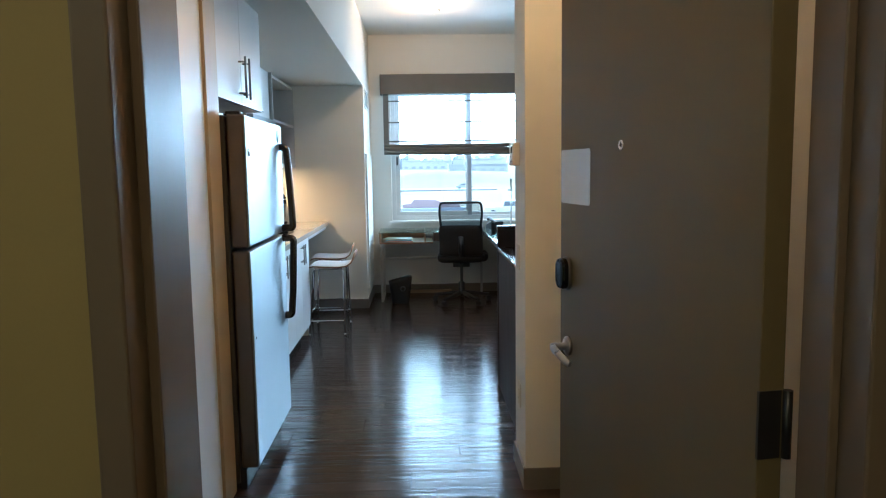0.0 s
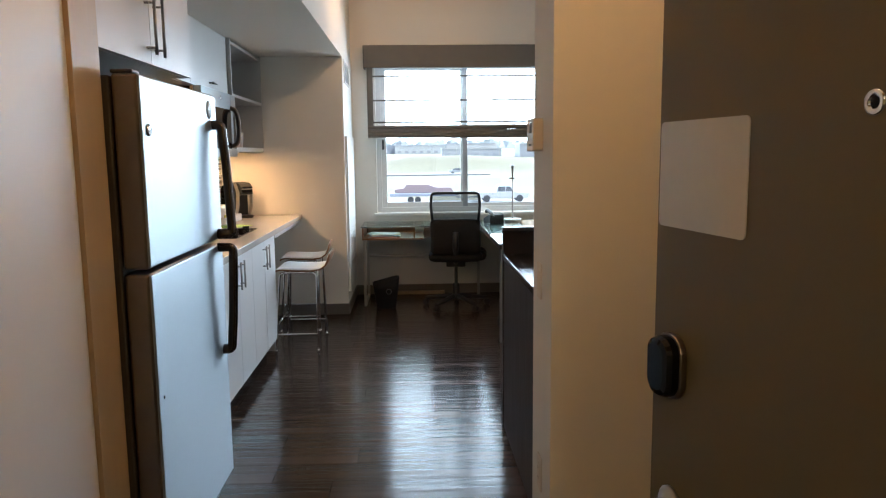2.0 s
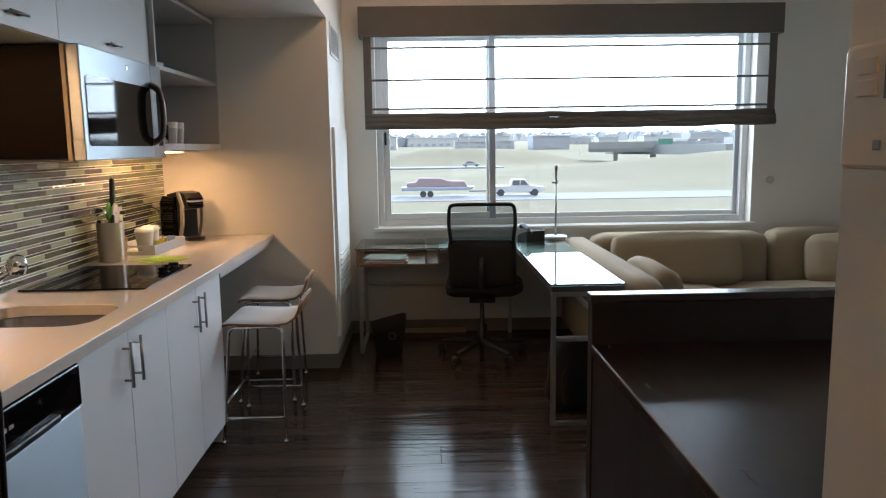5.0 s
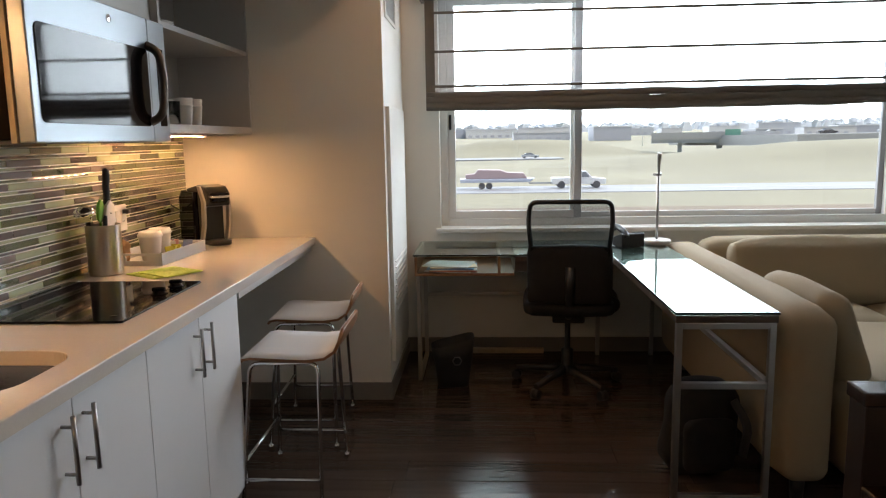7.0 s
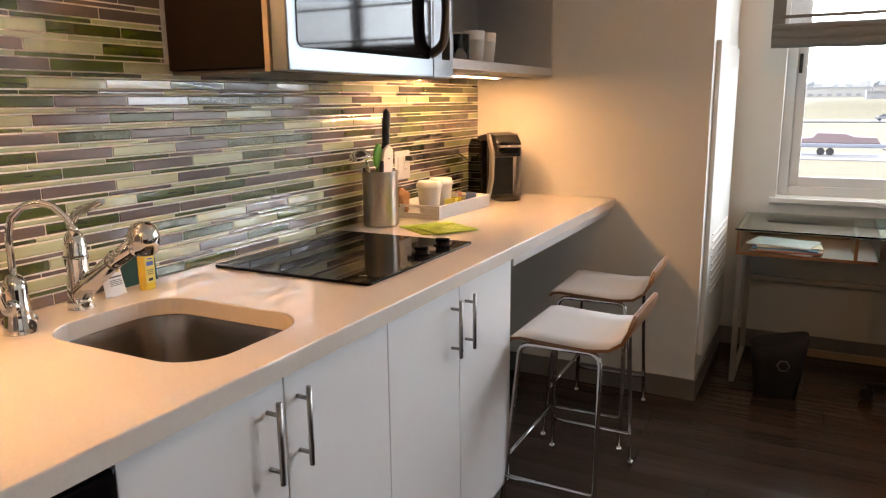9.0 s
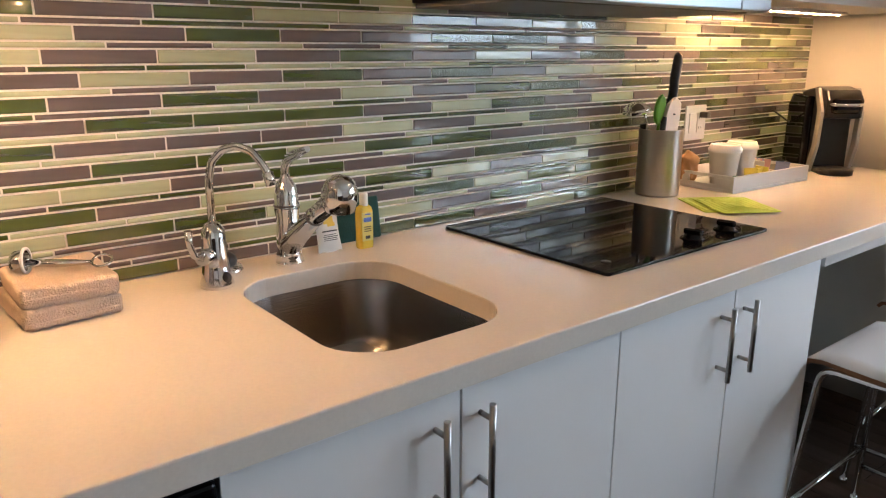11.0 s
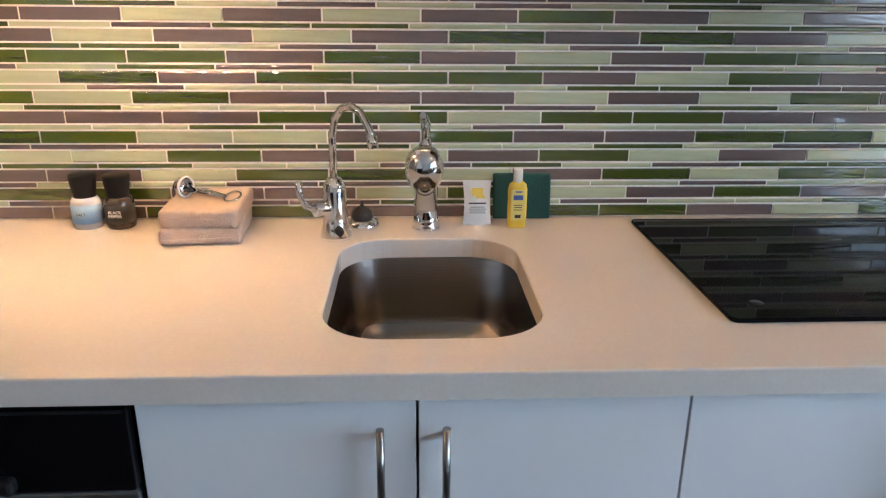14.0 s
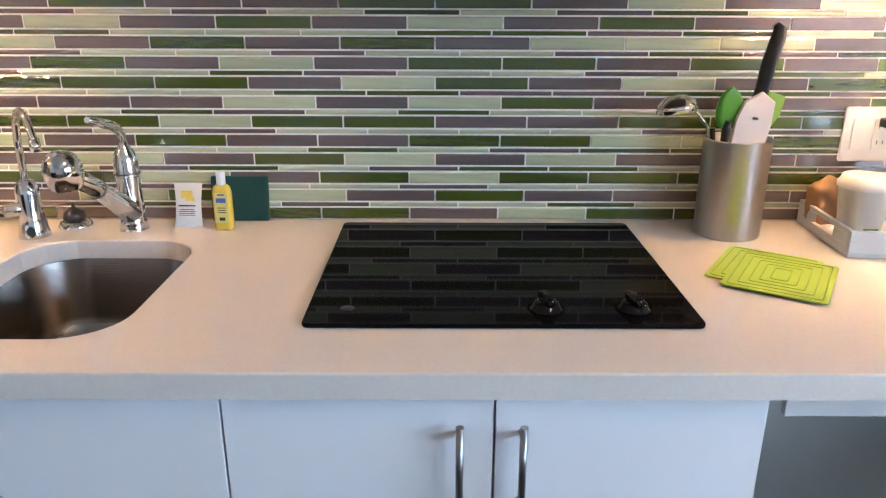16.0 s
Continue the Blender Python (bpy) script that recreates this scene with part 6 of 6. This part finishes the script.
def truck():
    t = thing("pickup_truck", "white pickup truck on the frontage road", "truck", pose(10.4, 84.5, GZ + 0.06))
    white = mat("vehicle_white", (0.75, 0.76, 0.78), 0.3)
    # glass, tyres, hull and cover are lightened to paint in distance haze
    dark = mat("hazed_glass", (0.20, 0.22, 0.25), 0.1)
    part("body", bm_prism([(-2.9, 0.45), (2.9, 0.45), (2.95, 1.0), (1.5, 1.15), (-2.9, 1.15)], -0.95, 0.95, 0.06, axis="y"), white, t)
    part("cab", bm_prism([(-0.8, 1.15), (1.5, 1.15), (0.8, 1.85), (-0.6, 1.85)], -0.85, 0.85, 0.06, axis="y"), white, t)
    for x0, x1 in ((-0.6, 0.2), (0.3, 1.15)):
        part("window", bm_prism([(x0, 1.22), (x1, 1.22), (min(x1, 0.75), 1.75), (x0 + 0.08, 1.75)], -0.90, -0.84, axis="y"), dark, t)
    for x in (-1.9, 1.9):
        for y in (-0.85, 0.85):
            part("wheel", bm_tube([(x, y - 0.12, 0.40), (x, y + 0.12, 0.40)], 0.40, 18), mat("hazed_rubber", (0.10, 0.10, 0.11), 0.8), t)
    b = thing("boat_trailer", "red-topped pontoon boat on a blue trailer", "boat", pose(1.4, 84.5, GZ + 0.06))
    part("hull", bm_prism([(-4.0, 0.75), (3.6, 0.75), (4.2, 1.15), (-4.0, 1.15)], -1.1, 1.1, 0.1, axis="y"), mat("hazed_hull_blue", (0.48, 0.52, 0.64), 0.4), b)
    part("deck", bm_prism([(-3.4, 1.15), (3.4, 1.15), (3.0, 1.75), (1.2, 1.80), (0.4, 2.1), (-2.0, 2.15), (-2.4, 1.7), (-3.4, 1.6)], -1.0, 1.0, 0.08, axis="y"), mat("cover_red", (0.46, 0.35, 0.37), 0.6), b)
    part("drawbar", bm_box(3.6, -0.08, 0.5, 6.3, 0.08, 0.65), ASPHALT, b)
    for x in (-1.6, -0.8):
        part("wheel", bm_tube([(x, -1.0, 0.36), (x, -0.75, 0.36)], 0.36, 16), mat("hazed_rubber", (0.10, 0.10, 0.11), 0.8), b)


truck()


def car(m, col):
    c = thing("car", "small parked-looking saloon car on the highway", "car", m, "cars on the highway")
    paint = mat("car_" + col[0], col[1], 0.3)
    part("body", bm_prism([(-2.2, 0.35), (2.2, 0.35), (2.25, 0.75), (1.2, 0.88), (-1.7, 0.92), (-2.25, 0.85)], -0.85, 0.85, 0.06, axis="y"), paint, c)
    # same haze-lightened glass and tyre colours as the truck
    part("cabin", bm_prism([(-1.6, 0.90), (1.1, 0.88), (0.4, 1.42), (-0.9, 1.42)], -0.72, 0.72, 0.05, axis="y"), mat("hazed_glass", (0.20, 0.22, 0.25), 0.1), c)
    for x in (-1.4, 1.4):
        for y in (-0.75, 0.75):
            part("wheel", bm_tube([(x, y - 0.1, 0.32), (x, y + 0.1, 0.32)], 0.32, 14), mat("hazed_rubber", (0.10, 0.10, 0.11), 0.8), c)
    return c


cw = car(pose(12.0, 192, GZ + 0.35), ("silver", (0.5, 0.52, 0.55)))
cb = car(pose(92, 205, GZ + 5.3, 0, 0, 20), ("black", (0.03, 0.03, 0.04)))
copy_thing(cw, pose(84, 222, GZ + 5.3, 0, 0, 15))
copy_thing(cb, pose(104, 230, GZ + 5.3, 0, 0, 10))
copy_thing(cw, pose(112, 214, GZ + 5.3, 0, 0, 16))
# raised highway and its bridge
structure("road_3", bm_prism([(78, 190), (260, 150), (260, 196), (150, 222), (70, 250), (58, 236)], GZ + 2.5, GZ + 5.3), CONCRETE, "raised pale highway carriageway", "road")


def bridge():
    b = thing("overpass", "grey concrete highway overpass on piers", "bridge", pose(66, 222, GZ, 0, 0, -14))
    part("deck", bm_box(-16, -7, 4.3, 18, 7, 5.4), CONCRETE, b)
    # girder and sign colours are lifted to imitate haze over the distance
    part("girder", bm_box(-16, -6.2, 3.3, 18, 6.2, 4.3), mat("hazed_girder", (0.48, 0.52, 0.58), 0.8), b)
    for x in (-8, 3):
        part("pier", bm_box(x - 0.6, -4, -0.5, x + 0.6, 4, 3.3), CONCRETE, b)
    for y in (-7, 6.7):
        part("parapet", bm_box(-16, y, 5.4, 18, y + 0.3, 6.3), CONCRETE, b)
    part("abutment", bm_box(12, -6, -0.5, 18, 6, 3.3), CONCRETE, b)
    part("green_sign", bm_box(4, -7.3, 4.2, 8, -7.1, 7.0), mat("hazed_sign_green", (0.16, 0.40, 0.30), 0.5), b, "green road sign")


bridge()


def pole(m, h):
    p = thing("street_pole", "thin grey highway light pole", "street pole", m, "highway poles")
    part("mast", bm_tube([(0, 0, 0), (0, 0, h)], [0.16, 0.08], 8), CONCRETE, p)
    part("arm", bm_tube([(0, 0, h), (1.6, 0, h + 0.3)], 0.06, 6), CONCRETE, p)
    return p


pa = pole(pose(-11, 160, GZ), 10)
for x, y in ((118, 186), (123, 190), (36, 300), (70, 330), (20, 330)):
    copy_thing(pa, pose(x, y, GZ))
rnd = random.Random(3)
# wall colours paled towards blue, so they carry the distance haze themselves
haze_tones = [mat("hazed_wall_%s" % "abcd"[i], c, 0.8) for i, c in enumerate(((0.58, 0.60, 0.66), (0.68, 0.68, 0.71), (0.50, 0.52, 0.59), (0.74, 0.75, 0.78)))]
for i in range(34):
    x = -230 + i * 22 + rnd.uniform(-8, 8)
    y = rnd.uniform(420, 640)
    w, d, h = rnd.uniform(14, 42), rnd.uniform(12, 24), rnd.uniform(4, 9)
    b = thing("far_building", "low commercial building far beyond the highway", "building", pose(x, y, GZ - 0.3 + rise(y - 12)), "far buildings")
    part("wall", bm_box(-w / 2, -d / 2, 0, w / 2, d / 2, h), haze_tones[i % 4], b)
    part("roof", bm_box(-w / 2 - 0.3, -d / 2 - 0.3, h, w / 2 + 0.3, d / 2 + 0.3, h + 0.5), haze_tones[(i + 1) % 4], b)
    for k in range(int(w // 6)):
        part("window", bm_box(-w / 2 + 2 + 6 * k, -d / 2 - 0.08, 1.0, -w / 2 + 5 + 6 * k, -d / 2 - 0.02, 2.8), haze_tones[2], b)


def far_woods():
    """A low uneven belt of bare trees along the horizon: many small clumps."""
    bm = bmesh.new()
    r = random.Random(8)
    for i in range(900):
        x, y = r.uniform(-900, 1300), r.uniform(900, 1300)
        h, w, g = r.uniform(6, 14), r.uniform(5, 12), GZ + rise(y)
        base = [bm.verts.new((x + w * math.cos(a), y + 3 * math.sin(a), g - 1)) for a in (0, 2.1, 4.2)]
        mid = [bm.verts.new((x + w * 0.8 * math.cos(a) + r.uniform(-2, 2), y + 3 * math.sin(a), g + h * r.uniform(0.6, 0.9))) for a in (0.4, 2.5, 4.6)]
        top = bm.verts.new((x + r.uniform(-3, 3), y, g + h))
        for k in range(3):
            bm.faces.new((base[k], base[(k + 1) % 3], mid[(k + 1) % 3], mid[k]))
            bm.faces.new((mid[k], mid[(k + 1) % 3], top))
    # distance haze is put into the pale blue tree colour
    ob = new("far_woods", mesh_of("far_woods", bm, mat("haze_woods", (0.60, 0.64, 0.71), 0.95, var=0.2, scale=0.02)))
    tagged(ob, "belt of bare trees on the horizon, painted hazy bluish", "trees", kind="stuff")


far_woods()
# pale bright sky beyond the horizon
bm = bmesh.new()
n = 24
lo = [bm.verts.new((2600 * math.sin(radians(-70 + 140 * i / n)), 2600 * math.cos(radians(-70 + 140 * i / n)), -60)) for i in range(n + 1)]
hi = [bm.verts.new((v.co.x, v.co.y, 1900)) for v in lo]
for i in range(n):
    bm.faces.new((lo[i], lo[i + 1], hi[i + 1], hi[i]))
structure("backdrop", bm, glow("pale_sky", (0.80, 0.90, 1.0), 6.5), "pale bright hazy sky", "sky")

# ---- floor planks ----
FLOOR = mat("dark_wood_floor", (0.060, 0.042, 0.033), 0.15, var=0.55, scale=5, bump=0.9, bscale=17, stretch=(0.09, 1.7, 1), rvar=0.05, random_tint=0.18, bdist=0.0035, spec=0.16)
floor = structure("floor", bm_box(WALL_X - T, ENTRY_Y - 0.06, -0.12, EAST + T, WIN_Y, -0.0075), mat("floor_gap", (0.008, 0.006, 0.005), 0.7), "dark stained hand-scraped wood plank floor", "floor")
rnd = random.Random(12)
PW, PL = 0.19, 1.22
full = mesh_of("plank", bm_box(-PL / 2 + 0.0006, -PW / 2 + 0.0006, -0.007, PL / 2 - 0.0006, PW / 2 - 0.0006, 0, 0.0012, 1), FLOOR)
row, y = 0, ENTRY_Y - 0.055
while y < WIN_Y - 0.01:
    w = min(PW, WIN_Y - y)
    x = WALL_X - rnd.uniform(0.1, PL)
    while x < EAST:
        a, b = max(x, WALL_X), min(x + PL, EAST)
        if b - a > 0.02:
            if b - a > PL - 0.001 and w > PW - 0.001:
                me = full
            else:
                me = mesh_of("plank", bm_box(-(b - a) / 2 + 0.0006, -w / 2 + 0.0006, -0.007, (b - a) / 2 - 0.0006, w / 2 - 0.0006, 0, 0.0012, 1), FLOOR)
            ob = new("plank", me)
            ob.parent = floor
            ob.location = ((a + b) / 2, y + w / 2, 0)
        x += PL
    y += PW

# ---- glass strip tiles ----


def tile_material(name, colour, island):
    """Glazed strips of one colour that vary a little from piece to piece, with cloudy depth and a wavy gloss."""
    m = bpy.data.materials.new(name)
    m.use_nodes = True
    nt = m.node_tree
    p = nt.nodes["Principled BSDF"]
    src = nt.nodes.new("ShaderNodeNewGeometry").outputs["Random Per Island"] if island else nt.nodes.new("ShaderNodeObjectInfo").outputs["Random"]
    tc = nt.nodes.new("ShaderNodeTexCoord")
    nz = nt.nodes.new("ShaderNodeTexNoise")
    nz.inputs["Scale"].default_value = 22
    nz.inputs["Detail"].default_value = 5
    mp = nt.nodes.new("ShaderNodeMapping")
    mp.inputs["Scale"].default_value = (1, 0.35, 4)
    nt.links.new(tc.outputs["Object"], mp.inputs[0])
    nt.links.new(mp.outputs[0], nz.inputs["Vector"])
    hsv = nt.nodes.new("ShaderNodeHueSaturation")
    hsv.inputs["Color"].default_value = (*colour, 1)
    mr = nt.nodes.new("ShaderNodeMapRange")
    mr.inputs[3].default_value, mr.inputs[4].default_value = 0.80, 1.18
    nt.links.new(nz.outputs[0], mr.inputs[0])
    mr2 = nt.nodes.new("ShaderNodeMapRange")
    mr2.inputs[3].default_value, mr2.inputs[4].default_value = 0.88, 1.12
    nt.links.new(src, mr2.inputs[0])
    mul = nt.nodes.new("ShaderNodeMath")
    mul.operation = "MULTIPLY"
    nt.links.new(mr.outputs[0], mul.inputs[0])
    nt.links.new(mr2.outputs[0], mul.inputs[1])
    nt.links.new(mul.outputs[0], hsv.inputs["Value"])
    nt.links.new(hsv.outputs[0], p.inputs["Base Color"])
    p.inputs["Roughness"].default_value = 0.24
    p.inputs["Specular IOR Level"].default_value = 0.75
    p.inputs["Coat Weight"].default_value = 1.0
    p.inputs["Coat Roughness"].default_value = 0.03
    p.inputs["Coat IOR"].default_value = 1.62
    bp = nt.nodes.new("ShaderNodeBump")
    bp.inputs["Strength"].default_value = 0.06
    bp.inputs["Distance"].default_value = 0.002
    nt.links.new(nz.outputs[0], bp.inputs["Height"])
    nt.links.new(bp.outputs[0], p.inputs["Normal"])
    nt.links.new(bp.outputs[0], p.inputs["Coat Normal"])
    return m


GLAZES = {"G": ("green_tile", (0.055, 0.080, 0.008)), "M": ("mauve_tile", (0.120, 0.092, 0.088)), "S": ("sage_tile", (0.46, 0.49, 0.31))}
TILE = {k: tile_material(n, c, False) for k, (n, c) in GLAZES.items()}
TILE_REST = {k: tile_material(n + "_rest", c, True) for k, (n, c) in GLAZES.items()}
GROUT = mat("pale_grout", (0.84, 0.80, 0.72), 0.85, var=0.06, scale=20, bump=0.3, bscale=400)
TY0, TY1, TZ0, TZM, TZT, TYM = 4.11, WING_Y - 0.001, CT + 0.001, 1.478, 1.894, 5.608
bm = bm_box(WALL_X, TY0, TZ0, WALL_X + 0.0052, TY1, TZM)
bm_box(WALL_X, TY0, TZM, WALL_X + 0.0052, TYM, TZT, bm=bm)
splash = structure("backsplash", bm, GROUT, "green, sage and mauve glass strip tile backsplash", "backsplash")
# courses from the counter up: wide and narrow strips by turns; colours from the strip that begins at the course's start
PITCH, GAP, TALL, THIN = 0.1953, 0.0037, 0.0241, 0.0089
STARTS = (4.449, 4.361, 4.310, 4.426)
COURSES = ("MGGMMGGMSGGMG", "MMMMGSMSSGSS", "GGMMSGSMGMMMM", "SSMMMSSMSSSS", "MSGGSMGSGGGG", "GGSSMGSMGGSG", "SSGMSMGSMSMMM", "MMGGSSGSMGGG",
           "GSSMGMMGGSSG", "SSGMSMSSSSMM", "MMMGGSGGMMGGG", "GSSSGMSGSSSG", "SGMMMSMSGMMM", "SMSSSSGGMMGG", "SGMGGGMSGMSMG", "SGMSSGMSSMSG",
           "GGMGMSMGGMGM", "GGSMSSMSSMGM", "MSMSMGMGMSSSM", "SMGGSSSGGMGS", "MSMSMGMSMGMM", "GGSMSMSGSMGS")
rest = {k: bmesh.new() for k in GLAZES}
shapes = {}
rnd = random.Random(21)


def pillow(x0, y0, z0, x1, y1, z1):
    """A glass strip with softly rounded long edges."""
    bm = bmesh.new()
    zc, r = (z0 + z1) / 2, (z1 - z0) / 2
    prof = [(x0, -r), (x1 - 0.0022, -r), (x1 - 0.0008, -r + 0.0009), (x1, -r + 0.0030), (x1, r - 0.0030), (x1 - 0.0008, r - 0.0009), (x1 - 0.0022, r), (x0, r)]
    a, b = ([bm.verts.new((x, y, zc + z)) for x, z in prof] for y in (y0, y1))
    for i in range(len(prof) - 1):
        bm.faces.new((a[i], a[i + 1], b[i + 1], b[i])).smooth = False
    bm.faces.new(a)
    bm.faces.new(b[::-1])
    return bm


def tile_mesh(w, h, k):
    key = round(w, 3), round(h, 4), k
    if key not in shapes:
        shapes[key] = mesh_of("tile", pillow(0, -w / 2, -h / 2, 0.0070, w / 2, h / 2), TILE[k])
    return shapes[key]


z, course = TZ0 + 0.0002, 0
while z < TZT - 0.006:
    h = min(THIN if course % 2 else TALL, TZT - z)
    y1 = TY1 if z + h < TZM else TYM
    colours = COURSES[course % len(COURSES)]
    n = math.floor((TY0 - STARTS[course % 4]) / PITCH)
    y = STARTS[course % 4] + n * PITCH
    while y < y1 - 0.004:
        a, b = max(y, TY0) + GAP / 2, min(y + PITCH, y1) - GAP / 2
        k = colours[n] if 0 <= n < len(colours) and course < len(COURSES) else rnd.choice("GMS")
        if b - a > 0.006:
            yc, w, zc = (a + b) / 2, b - a, z + h / 2
            if 4.60 < yc < 6.66 and zc < 1.425:
                ob = new("tile", tile_mesh(w, h, k))
                ob.parent = splash
                ob.matrix_basis = pose(WALL_X + 0.0005, yc, zc, 0, rnd.uniform(-0.8, 0.8), rnd.uniform(-0.2, 0.2))
            else:
                bm_box(WALL_X + 0.0005, a, z, WALL_X + 0.0072, b, z + h, bm=rest[k])
        y += PITCH
        n += 1
    z += h + GAP
    course += 1
for k in GLAZES:
    ob = new("tile_rest", mesh_of("tile_rest", rest[k], TILE_REST[k]))
    ob.parent = splash
    ob["kind"] = "stuff"
